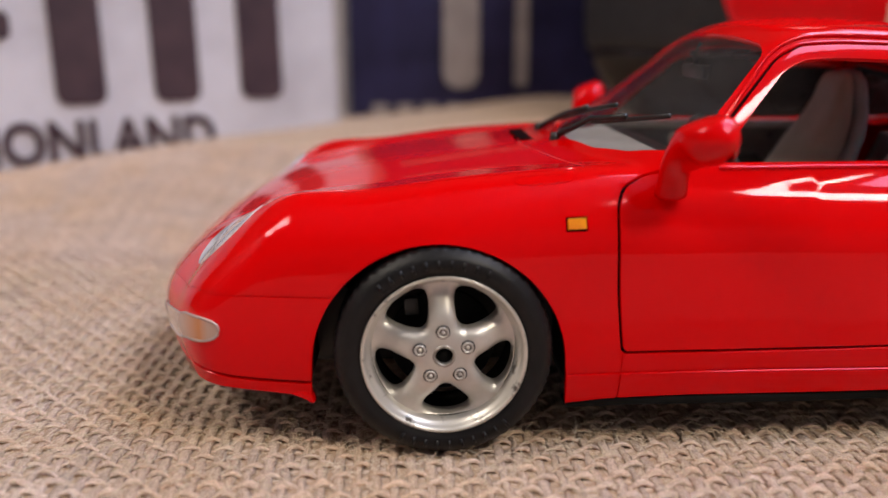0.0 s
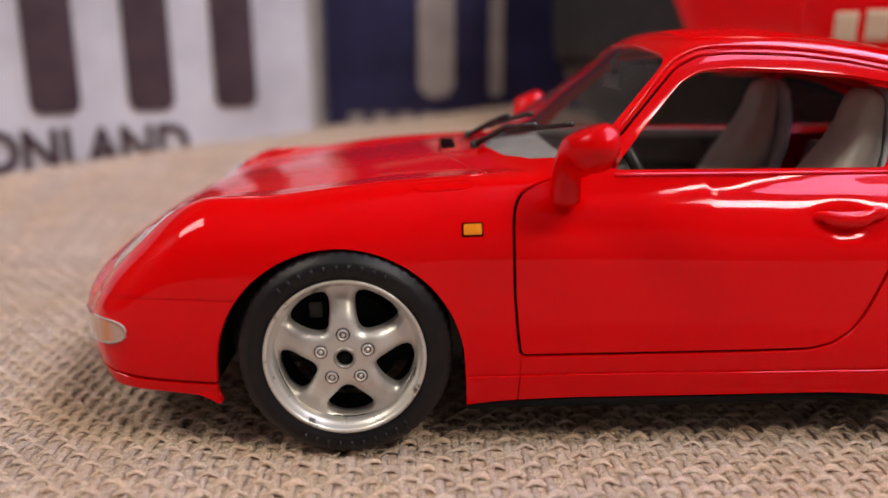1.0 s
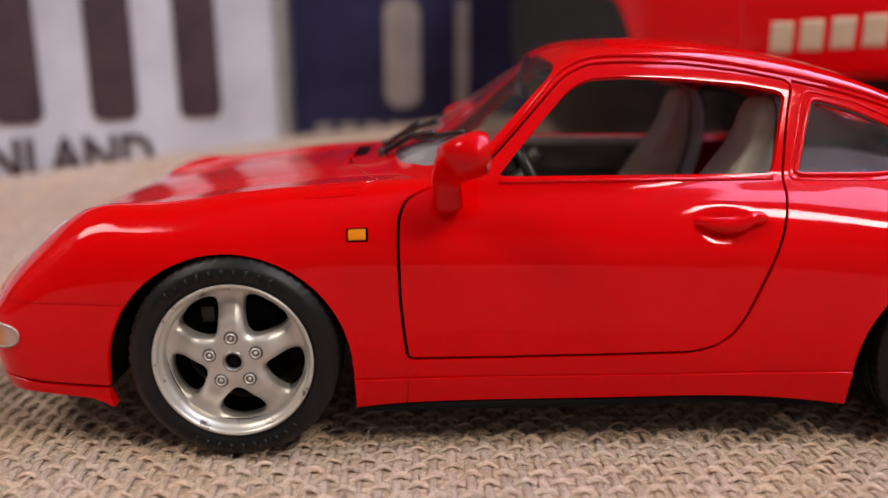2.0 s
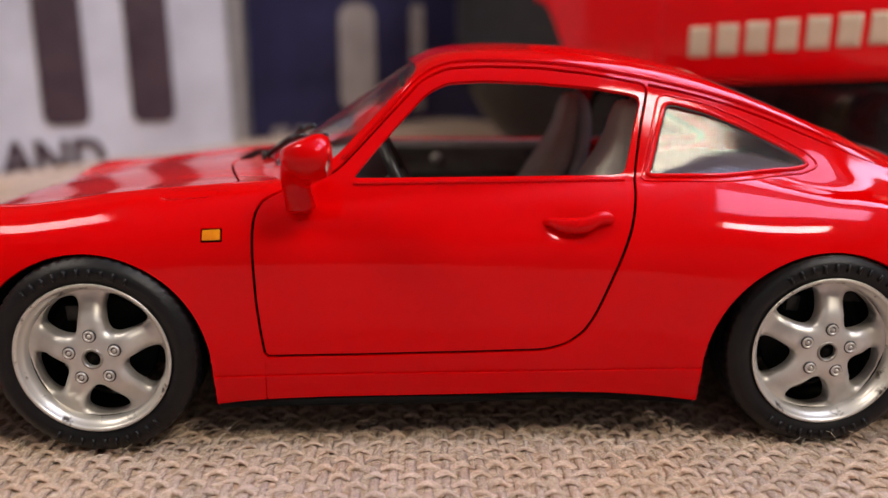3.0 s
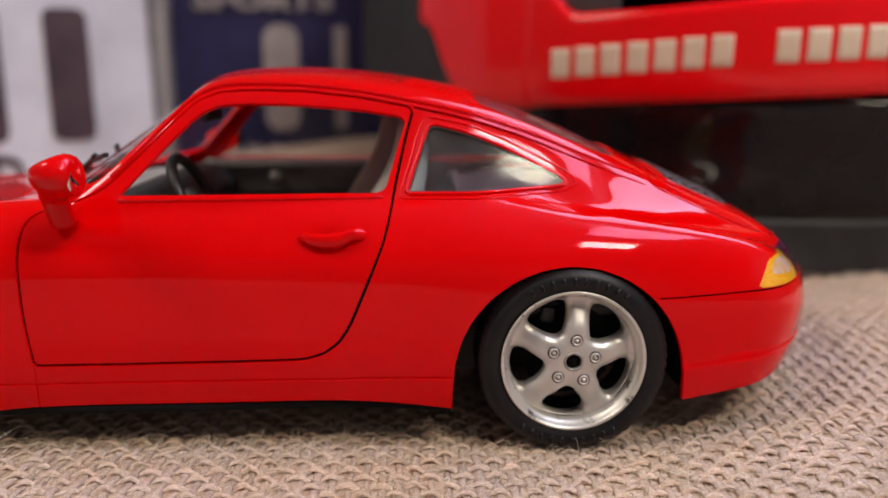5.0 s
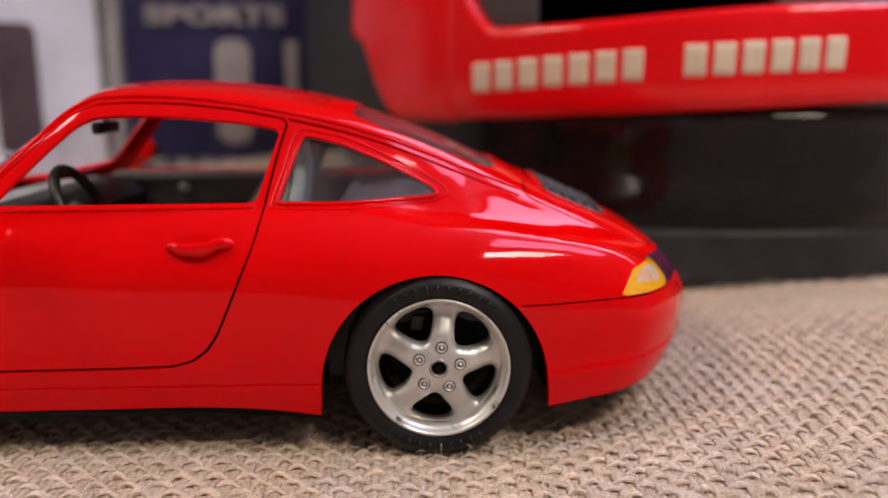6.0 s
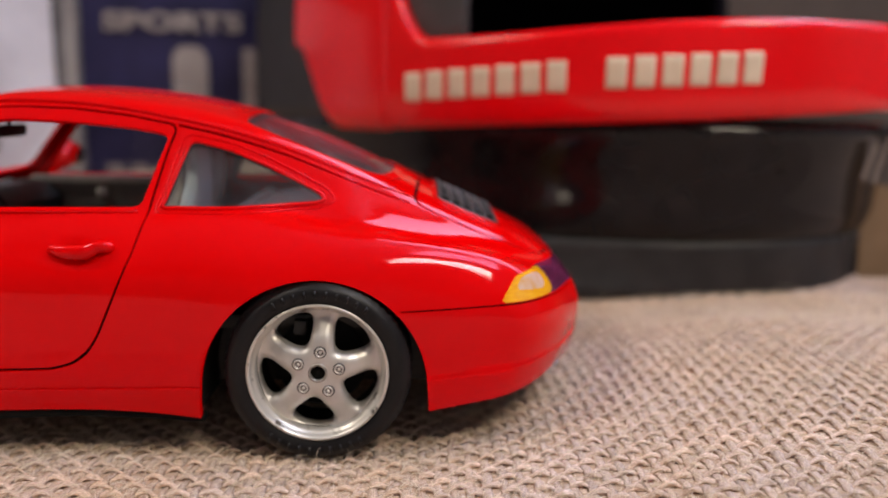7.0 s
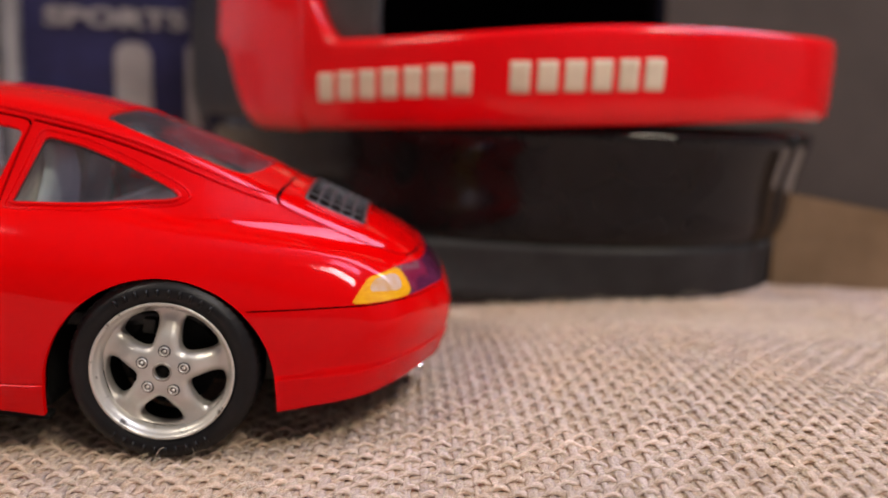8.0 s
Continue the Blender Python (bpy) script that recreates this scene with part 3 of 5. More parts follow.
def panel(name, mat, inner, thick=1.1, lift=0.0, both=True, mirror=False, rim=True, bulge=1.0):
    """A solid panel of the skin: outer face, inner face and edges. both: with its mirror half, in one mesh."""
    tri = net_tri[region == name]
    used, flat = np.unique(tri, return_inverse=True)
    tri = flat.reshape(-1, 3)
    p, n = net_p[used] + lift * net_n[used], net_n[used]
    if bulge < 1.0:  # pressed flatter than the skin
        a = np.c_[p[:, 0], p[:, 2], np.ones(len(p))]
        k = np.linalg.lstsq(a, p[:, 1], rcond=None)[0]
        k[0], k[2] = k[0] - 0.045, k[2] + 0.045 * a[:, 0].mean()
        p[:, 1] = a @ k + bulge * (p[:, 1] - a @ k)
        n = bulge * n + (1 - bulge) * np.array([k[0], -1.0, k[1]]) / math.sqrt(1 + k[0] ** 2 + k[1] ** 2)
        n /= np.linalg.norm(n, axis=1)[:, None]
    uv_edge = {}
    for t in tri:
        for a, b in ((t[0], t[1]), (t[1], t[2]), (t[2], t[0])):
            uv_edge[(a, b)] = True
    rim_edges = [e for e in uv_edge if (e[1], e[0]) not in uv_edge and not (p[e[0]][1] == 0 and p[e[1]][1] == 0)]
    verts, normals, faces, index = list(p), list(n), [tuple(t) for t in tri], [0] * len(tri)
    k = len(verts)
    if rim:
        verts += list(p - thick * n)
        normals += list(-n)
        faces += [(k + t[2], k + t[1], k + t[0]) for t in tri]
        index += [1] * len(tri)
        for a, b in rim_edges:
            side = np.cross(p[b] - p[a], n[a])
            side /= max(np.linalg.norm(side), 1e-9)
            q = len(verts)
            verts += [p[a], p[b], p[b] - thick * n[b], p[a] - thick * n[a]]
            normals += [side + 0.7 * n[a], side + 0.7 * n[b], side, side]
            faces.append((q + 1, q, q + 3, q + 2))
            index.append(0)
    verts, normals = np.array(verts), np.array(normals)
    normals /= np.maximum(np.linalg.norm(normals, axis=1), 1e-9)[:, None]
    if mirror or both:
        mv, mn = verts * (1, -1, 1), normals * (1, -1, 1)
        mf = [tuple(reversed(f)) for f in faces]
        if mirror:
            verts, normals, faces = mv, mn, mf
        else:
            k = len(verts)
            own = np.abs(verts[:, 1]) > 1e-9
            where = np.where(own, k + np.cumsum(own) - 1, np.arange(k))
            verts, normals = np.vstack([verts, mv[own]]), np.vstack([normals, mn[own]])
            faces, index = faces + [tuple(int(where[i]) for i in f) for f in mf], index + index
    return mesh_from(name, verts, faces, [mat, inner], index, True, normals)


car = thing("model_car", "glossy red die-cast model sports coupe standing on burlap", "model car")
INNER = BLACK
part("body_shell", panel("shell", RED, RED), car)
part("hood", panel("hood", RED, INNER), car)
lid = part("engine_lid", panel("engine_lid", RED, INNER), car)
part("front_bumper", panel("front_bumper", RED, INNER), car)
part("rear_bumper", panel("rear_bumper", RED, INNER), car)
part("seam", panel("seam", GAP, GAP, 0.3, -0.7), car, "dark shut line between the body panels")
part("crease", panel("crease", RED, INNER, 0.8, -0.22), car)
part("windscreen", panel("windscreen", GLASS, GLASS, 0.5, -0.5, rim=False), car, "clear curved windscreen")
part("rear_window", panel("rear_glass", DARKGLASS, DARKGLASS, 0.5, -0.6, rim=False), car, "dark tinted rear window")
part("reflector", panel("tail_lamp", SMOKE, BLACK, 1.0, 0.12), car, "dark red reflector strip")
doors = []
for mir in (False, True):
    doors.append(part("door", panel("door", RED, RED, 1.2, 0, False, mir), car))
    part("rocker_panel", panel("rocker", RED, INNER, 1.2, 0.25, False, mir), car)
    part("window_frame", panel("quarter_frame", RED, INNER, 1.2, 0.0, False, mir), car)
    part("quarter_window", panel("quarter_glass", SCUFFED, SCUFFED, 0.5, -0.1, False, mir, rim=False, bulge=0.34), car, "clear rear quarter window")
    if mir:
        part("door_window", panel("door_pane", SIDEGLASS, SIDEGLASS, 0.5, -0.4, False, mir, rim=False), doors[-1], "raised grey side window")
    part("tail_lamp", panel("tail_amber", AMBER, BLACK, 1.0, 0.15, False, mir), car, "amber tail lamp lens")
    part("tail_lamp_bowl", panel("tail_bowl", BOWL, BLACK, 1.0, 0.15, False, mir), car, "pale translucent centre of the tail lamp")
    part("turn_signal", panel("turn_signal", FROST, BLACK, 1.0, 0.2, False, mir), car, "frosted clear and amber turn signal")
    part("headlight", panel("headlight", LENS, BLACK, 1.0, 0.15, False, mir), car, "clear oval headlight lens")
    part("side_marker", panel("side_marker", ORANGE, BLACK, 1.0, 0.3, False, mir), car, "small orange side marker")


def skin_at(view, a, b):
    p = onto(view, [a], [b])
    return p[0], skin_normal(p)[0]


# drip rails over the doors
rail = [(42.4, 50.4), (46.6, 54.8), (51.4, 60.0), (55.4, 64.4), (60.2, 66.7), (67.0, 67.1), (77.3, 66.8), (87, 65.7), (97.5, 63.8), (107.2, 61.7), (117.8, 58.5), (128.2, 54.4), (136.2, 51.2), (143.0, 48.6)]
rail_p = onto("side", *resample(soften(rail, 2), 1.2).T)
rail_n = skin_normal(rail_p)
for s in (1, -1):
    part("drip_rail", mesh_from("drip_rail", *tube((rail_p + 0.1 * rail_n) * (1, s, 1), 0.42 - 0.22 * smooth_step(110, 143, rail_p[:, 0]), 8), RED), car)

# narrow moulding along the foot of each side window
belt_p = onto("side", *resample(soften([(44.2, 46.5), (60, 46.5), (75, 46.5), (91.6, 46.5)], 2), 1.2).T)
belt_n = skin_normal(belt_p)
for s, door in ((1, doors[0]), (-1, doors[1])):
    part("belt_moulding", mesh_from("belt_moulding", *tube((belt_p + 0.05 * belt_n) * (1, s, 1), 0.38, 8), RED), door)

# raised beads round the quarter windows
bead = resample(quarter_loop, 0.8, True)
bead_p = skin_from(bead[:, 0], bead[:, 1])
bead_p = bead_p + 0.12 * skin_normal(bead_p)
for s in (1, -1):
    part("window_bead", mesh_from("window_bead", *tube(bead_p * (1, s, 1), 0.42, 8, True), RED), car)
outer = resample(quarter_frame, 0.9, True)
outer_p = skin_from(outer[:, 0], outer[:, 1])
gasket = resample(band(quarter_loop, 1.0, True)[0 if np.ptp(band(quarter_loop, 1.0, True)[0][:, 0]) < np.ptp(quarter_loop[:, 0]) else 1], 0.8, True)
gasket_p = skin_from(gasket[:, 0], gasket[:, 1])
for s in (1, -1):
    part("window_bead", mesh_from("window_bead", *tube(outer_p * (1, s, 1), 0.24, 8, True), RED), car)
    part("window_gasket", mesh_from("window_gasket", *tube((gasket_p - 0.05 * skin_normal(gasket_p)) * (1, s, 1), 0.2, 6, True), BLACK), car, "thin black gasket round the quarter window")

rim_uv = resample(signal_loop, 0.8, True)
rim_p = skin_from(rim_uv[:, 0], np.clip(rim_uv[:, 1], -VT, VT))
for s in (1, -1):
    part("signal_rim", mesh_from("signal_rim", *tube((rim_p + 0.15 * skin_normal(rim_p)) * (1, s, 1), 0.24, 8, True), FROSTRIM), car, "pale rim round the turn signal")

# wheels: tyre, rim with five spokes, bolts
def build_wheel(width):
    w = thing("wheel", "", "")
    tp = [(13.0, 0.6), (13.5, 0.25), (14.2, -0.15), (15.3, -0.35), (16.3, 0.1), (16.9, 0.75), (17.0, 0.85), (17.25, 0.95), (17.5, 1.5), (17.68, 2.4)]
    for k in range(5):
        y = 2.6 + (width - 5.2) * k / 4
        tp += [(17.7, y), (17.7, y + 0.9), (17.2, y + 1.0), (17.2, y + 1.25)] if k < 4 else [(17.7, y)]
    tp += [(17.5, width - 1.5), (16.9, width - 0.6), (15.3, width + 0.2), (13.2, width - 0.4)]
    tv, tf = lathe(tp, 180)
    tv = np.array(tv)
    rr = np.hypot(tv[:, 0], tv[:, 2])
    ring_no = np.arange(len(tv)) // len(tp)
    notch = (ring_no % 3 == 0) & (tv[:, 1] > 0.9) & (tv[:, 1] < 4.2) & (rr > 17.1)
    tv[notch] *= (0.987, 1, 0.987)
    part("tyre", mesh_from("tyre", tv, tf, RUBBER), w, "black rubber tyre with moulded sidewall")
    stroke = mesh_from("sidewall_mark", *tube([(0, -0.36, 14.55), (0, -0.5, 15.2), (0, -0.36, 15.85)], 0.3, 6), RUBBER)
    for a0 in (-38, 142):
        for k in range(10):
            part("sidewall_mark", stroke, w).rotation_euler = (0, radians(a0 + 7.5 * k), 0)
    rp = [(12.9, 0.7), (13.15, 0.15), (13.3, 0.0), (13.05, -0.12), (12.75, 0.0), (12.55, 0.35), (12.4, 0.9), (12.1, 1.2), (11.8, 1.6), (11.6, 2.8)]
    part("rim_barrel", mesh_from("rim_barrel", *lathe(rp, 96), WORN), w, "silver alloy rim lip")
    # shade in the rim's depth put into the colour
    part("inner_barrel", mesh_from("inner_barrel", *lathe([(11.62, 2.8), (11.5, 6.0), (11.4, width)], 64), MATT), w, "inside of the rim, painted near-black as shade")
    # spoke star
    cut_v, cut_e = [], []

    def add(poly):
        n0, n = len(cut_v), len(poly)
        cut_v.extend(poly)
        cut_e.extend((n0 + i, n0 + (i + 1) % n) for i in range(n))
    holes = []
    for k in range(5):
        a0 = math.radians(-90 + 72 * k)
        shape = [(5.5, -11), (5.0, 0), (5.5, 11), (7.3, 19.5), (9.2, 23.5), (10.9, 22), (11.4, 11), (11.45, 0), (11.4, -11), (10.9, -22), (9.2, -23.5), (7.3, -19.5)]
        poly = soften([(r * math.cos(a0 + math.radians(d)), r * math.sin(a0 + math.radians(d))) for r, d in shape], 2, True)
        holes.append(poly)
        add([tuple(p) for p in poly])
    ring = [(11.85 * math.cos(a), 11.85 * math.sin(a)) for a in np.linspace(0, 2 * math.pi, 96, endpoint=False)]
    add(ring)
    hub = [(1.45 * math.cos(a), 1.45 * math.sin(a)) for a in np.linspace(0, 2 * math.pi, 32, endpoint=False)]
    add(hub)
    for r in np.arange(2.2, 11.8, 0.42):
        for a in np.linspace(0, 2 * math.pi, int(r * 14), endpoint=False):
            cut_v.append((r * math.cos(a + r), r * math.sin(a + r)))
    vs, _, ts, _, _, _ = geometry.delaunay_2d_cdt([Vector(p) for p in cut_v], cut_e, [], 0, 1e-5)
    vs = np.array([tuple(p) for p in vs])
    ts = np.array([tuple(t) for t in ts])
    m = vs[ts].mean(1)
    ok = (np.hypot(*m.T) < 11.85) & (np.hypot(*m.T) > 1.45)
    for h in holes:
        ok &= ~inside(h, m)
    ts = ts[ok]
    r = np.hypot(vs[:, 0], vs[:, 1])
    near = np.full(len(vs), 9.0)
    for h in holes:
        near = np.minimum(near, np.min(np.hypot(vs[:, None, 0] - h[None, :, 0], vs[:, None, 1] - h[None, :, 1]), 1))
    depth = 0.5 + 2.1 * smooth_step(5.0, 11.6, r) + 0.85 * (1 - np.clip(near / 1.35, 0, 1)) ** 2 - 0.35 * (1 - smooth_step(2.0, 5.2, r))
    used, flat = np.unique(ts, return_inverse=True)
    ts = flat.reshape(-1, 3)
    front = np.stack([vs[used, 0], depth[used], vs[used, 1]], -1)
    a, b, c = (front[ts[:, i]] for i in range(3))
    turn = np.cross(b - a, c - a)[:, 1] > 0
    ts[turn] = ts[turn][:, ::-1]
    k = len(front)
    faces = [tuple(t) for t in ts] + [(k + t[2], k + t[1], k + t[0]) for t in ts]
    ed = {(t[i], t[(i + 1) % 3]) for t in ts for i in range(3)}
    faces += [(e[1], e[0], k + e[0], k + e[1]) for e in ed if (e[1], e[0]) not in ed]
    spokes = mesh_from("spokes", np.vstack([front, front + (0, 2.2, 0)]), faces, SILVER)
    spokes.set_sharp_from_angle(angle=radians(50))
    part("spokes", spokes, w, "silver five-spoke alloy face")
    cap_v, cap_f = lathe([(1.4, 0.6), (1.42, -0.02), (1.6, -0.08), (1.8, 0.0), (1.9, 0.3)], 32)
    part("hub_ring", mesh_from("hub_ring", cap_v, cap_f, STEEL), w)
    cap_v, cap_f = lathe([(0.02, 0.55), (0.6, 0.5), (0.75, 0.9), (1.45, 1.0)], 24)
    part("hub_cap", mesh_from("hub_cap", cap_v, cap_f, MATT), w, "dark recessed hub cap")
    nut = mesh_from("wheel_bolt", *lathe([(0.02, -0.15), (0.34, -0.15), (0.38, 0.2), (0.58, 0.2), (0.62, -0.2), (0.86, -0.2), (0.92, -0.1), (0.95, 0.4)], 24), SILVER)
    socket = mesh_from("bolt_socket", *lathe([(0.3, 0.16), (1.1, 0.12), (1.18, 0.3)], 24), GRILLE)
    for k in range(5):
        an = math.radians(90 + 72 * k)
        bolt = part("wheel_bolt", nut, w)
        bolt.location = Vector((4.0 * math.cos(an), 0.05, 4.0 * math.sin(an))) * MM
        part("bolt_socket", socket, bolt, "dark ring round the bolt")
    part("brake_disc", mesh_from("brake_disc", *lathe([(0.1, 7.4), (8.6, 7.4), (8.8, 7.6), (8.8, 8.4)], 48), MATT), w, "brake disc, painted near-black as shade")
    part("brake_caliper", bm_mesh("brake_caliper", box(-6.0, -3.6, 6.0, 8.2, 5.0, 8.0), BLACK, bevel=0.5), w)
    return w


wheel = build_wheel(11.6)
wheel.parent = car
wheel.location, wheel.rotation_euler = Vector((0, -44.5, hub_z)) * MM, (0, radians(-3), 0)
for x, y, turn, flip in ((base_axle, -44.9, 7, 0), (0, 44.5, 20, math.pi), (base_axle, 44.9, -15, math.pi)):
    copy_thing(wheel, Matrix.Translation(Vector((x, y, hub_z)) * MM) @ Euler((0, radians(turn), flip)).to_matrix().to_4x4()).parent = car

# underbody, wheel housings, sill strips
part("underbody", bm_mesh("underbody", box(-44, 170, -27, 27, 9.5, 24), BLACK, bevel=2.0), car, "black underbody")
part("floor_pan", bm_mesh("floor_pan", box(21, 103.5, -39, 39, 8.4, 13), BLACK, bevel=1.0), car, "black floor pan between the wheels")
for x, cz, r in ((-0.75, 15.2, 21.1), (125.6, 14.2, 21.8)):
    for s in (1, -1):
        v, f = lathe([(r, -41.0 * s), (r, -26.0 * s), (2.0, -26.0 * s)], 40, start=-0.15, sweep=math.pi + 0.3)
        part("wheel_housing", mesh_from("wheel_housing", np.array(v) + (x, 0, cz), f, MATT), car)
for s in (1, -1):
    strip = [(19.8, 8.6), (28, 8.9), (61, 9.2), (81, 9.9), (95, 9.3), (104.4, 8.2), (104.2, 6.9), (95, 7.7), (81, 8.3), (61, 7.7), (28, 7.5), (20.2, 7.2)]
    bm = prism(strip, 3.0)
    bmesh.ops.translate(bm, vec=(0, -42.0 if s > 0 else 39.0, 0), verts=bm.verts)
    part("sill_strip", bm_mesh("sill_strip", bm, MATT, bevel=0.4), car, "black plastic strip under the sill")

# cabin
part("cabin_floor", bm_mesh("cabin_floor", box(22, 140, -37, 37, 24, 27), BLACK, bevel=1.0), car, "black cabin floor")
part("dashboard", bm_mesh("dashboard", prism([(36, 27), (36, 44.5), (40, 46.2), (46, 45.6), (50, 42), (49, 36), (44, 27)], 62), BLACK, bevel=1.2), car, "black dashboard").location = Vector((0, -31, 0)) * MM
part("parcel_shelf", bm_mesh("parcel_shelf", prism([(106, 27), (106, 43.5), (118, 45.5), (136, 45.0), (136, 27)], 48), CARD, bevel=1.0), car, "dark grey rear parcel shelf").location = Vector((0, -24, 0)) * MM
part("scuttle", bm_mesh("scuttle", prism([(25, 30), (25, 44.6), (30, 45.4), (36, 46.0), (40, 46.6), (40, 30)], 50), TRIM, bevel=0.8), car, "pale grey scuttle behind the windscreen").location = Vector((0, -25, 0)) * MM
for s in (1, -1):
    card = bm_mesh("door_card", prism([(38, 27), (39, 44.5), (42, 46.6), (91.0, 46.6), (92.2, 44), (91, 27)], 1.6), CARD, bevel=0.6)
    dc = part("door_card", card, car, "grey moulded inner door panel")
    dc.location = Vector((0, -34.2, -2.2) if s > 0 else (0, 32.6, 0)) * MM
    ledge = bm_mesh("ledge", prism([(40, 45.2), (42, 46.9), (91, 46.9), (91.6, 45.2)], 3.4), TRIM, bevel=0.5)
    part("ledge", ledge, dc, "pale grey ledge along the door panel").location = Vector((0, -0.3 if s > 0 else -1.5, 0)) * MM
    armrest = bm_mesh("armrest", prism([(52, 36), (53, 38.5), (80, 39.0), (82, 36.5), (78, 35), (55, 34.6)], 3.0), BLACK, bevel=0.6)
    part("armrest", armrest, dc).location = Vector((0, 1.2 if s > 0 else -2.6, 0)) * MM
    knob = mesh_from("window_knob", *lathe([(0.05, -0.9), (1.2, -0.8), (1.6, 0), (1.8, 1.0)], 20), TRIM)
    part("window_knob", knob, dc).location = Vector((60, -0.6 if s < 0 else 2.0, 42.5)) * MM
    part("lock_hole", mesh_from("lock_hole", *lathe([(0.05, 0), (0.55, 0), (0.6, 0.3)], 12), BLACK), dc).location = Vector((84, -0.25 if s < 0 else 1.9, 43.2)) * MM


def seat_shell(profile, width, crown):
    """A padded slab along a side profile of (x, z, half thickness), rounded over its width."""
    verts, faces = [], []
    n, k = len(profile), 14
    pr = np.array(profile, float)
    tan = np.gradient(pr[:, :2], axis=0)
    tan /= np.linalg.norm(tan, axis=1)[:, None]
    for i in range(n):
        nx, nz = -tan[i, 1], tan[i, 0]
        w = width[i]
        for q in range(k):
            a = 2 * math.pi * q / k
            ca, sa = math.cos(a), math.sin(a)
            ya = w * math.copysign(abs(ca) ** 0.45, ca)
            ta = pr[i, 2] * math.copysign(abs(sa) ** 0.6, sa) * (1 + crown * abs(ca))
            verts.append((pr[i, 0] + nx * ta, ya, pr[i, 1] + nz * ta))
    for i in range(n - 1):
        for q in range(k):
            p = (q + 1) % k
            faces.append((i * k + q, i * k + p, (i + 1) * k + p, (i + 1) * k + q))
    faces += [tuple(range(k - 1, -1, -1)), tuple((n - 1) * k + q for q in range(k))]
    return verts, faces


for s in (1, -1):
    seat = thing("seat", "cream plastic bucket seat with blue-grey back", "")
    seat.parent = car
    seat.location = Vector((5.0 if s > 0 else 0.3, -17.0 * s, 0)) * MM
    back = [(78.5, 30, 3.4), (82.4, 36, 3.9), (85.3, 41, 3.8), (87.5, 45, 3.4), (89.1, 49, 2.8), (90.0, 53, 2.2), (90.4, 56, 1.9), (90.7, 58, 1.5), (90.9, 59, 1.0), (91.0, 59.5, 0.3)]
    part("backrest", mesh_from("backrest", *seat_shell(back, [8, 8.8, 9.0, 8.6, 7.4, 6.1, 5.7, 5.1, 4.2, 2.4], 0.15), CREAM), seat, "cream backrest with built-in headrest")
    shell = [(86.0, 31, 1.2), (89.2, 36, 1.4), (91.2, 41, 1.5), (92.7, 45.5, 1.5), (93.6, 50, 1.4), (93.8, 54, 1.3), (93.4, 57, 1.2), (92.7, 59, 0.9), (92.2, 59.7, 0.3)]
    part("seat_back_shell", mesh_from("seat_back_shell", *seat_shell(shell, [8.6, 9.2, 9.4, 9.0, 7.8, 6.5, 5.9, 4.8, 2.6], 0.2), BLUEGREY), seat, "blue-grey seat back shell")
    cushion = [(58, 30.0, 1.5), (60, 31.5, 2.2), (66, 31.8, 2.6), (74, 30.8, 2.7), (82, 29.8, 2.4)]
    part("cushion", mesh_from("cushion", *seat_shell(cushion, [8, 9.4, 10, 10, 9.2], 0.2), CREAM), seat)
part("rear_seat", bm_mesh("rear_seat", prism([(98, 27), (99, 36), (103, 37), (106, 45), (108, 45), (108, 27)], 46), CARD, bevel=1.2), car, "dark grey folded rear seat").location = Vector((0, -23, 0)) * MM

steering = thing("steering_wheel", "black four-spoke steering wheel", "")
steering.parent = car
steering.location, steering.rotation_euler = Vector((52.4, -15.8, 43.6)) * MM, (0, radians(64), 0)
ringp = [(9.2 * math.cos(a), 9.2 * math.sin(a), 0) for a in np.linspace(0, 2 * math.pi, 48, endpoint=False)]
part("rim", mesh_from("rim", *tube(ringp, 1.15, 10, True), BLACK), steering)
part("hub", mesh_from("hub", *lathe([(0.05, 1.2), (2.2, 1.0), (2.8, 0.2), (2.8, -1.0), (1.6, -6.0)], 24, "z"), BLACK), steering)
spoke = mesh_from("spoke", *tube([(2, 0, 0.2), (5, 0, 0.1), (9, 0, 0)], [0.9, 0.7, 0.8], 8, flat=0.5), BLACK)
for a in (95, 265, 40, 320):
    part("spoke", spoke, steering).rotation_euler = (0, 0, radians(a))
inner_mirror = thing("rear_view_mirror", "black interior rear-view mirror", "")
inner_mirror.parent = car
inner_mirror.location = Vector((52.4, 0, 60.0)) * MM
part("housing", bm_mesh("housing", box(-0.9, 0.9, -6.5, 6.5, -1.4, 1.4), BLACK, bevel=0.8), inner_mirror)
part("stem", mesh_from("stem", *tube([(0, 0, 1.2), (-0.5, 0, 3.5), (0.6, 0, 5.5)], 0.5, 8), BLACK), inner_mirror)
for s in (1, -1):
    visor = part("sun_visor", bm_mesh("sun_visor", box(-4.4, 4.4, -6.5, 6.5, -0.5, 0.5), BLACK, bevel=0.45), car)
    visor.location, visor.rotation_euler = Vector((61.4, -12.0 * s, 63.4)) * MM, (0, radians(-4), 0)

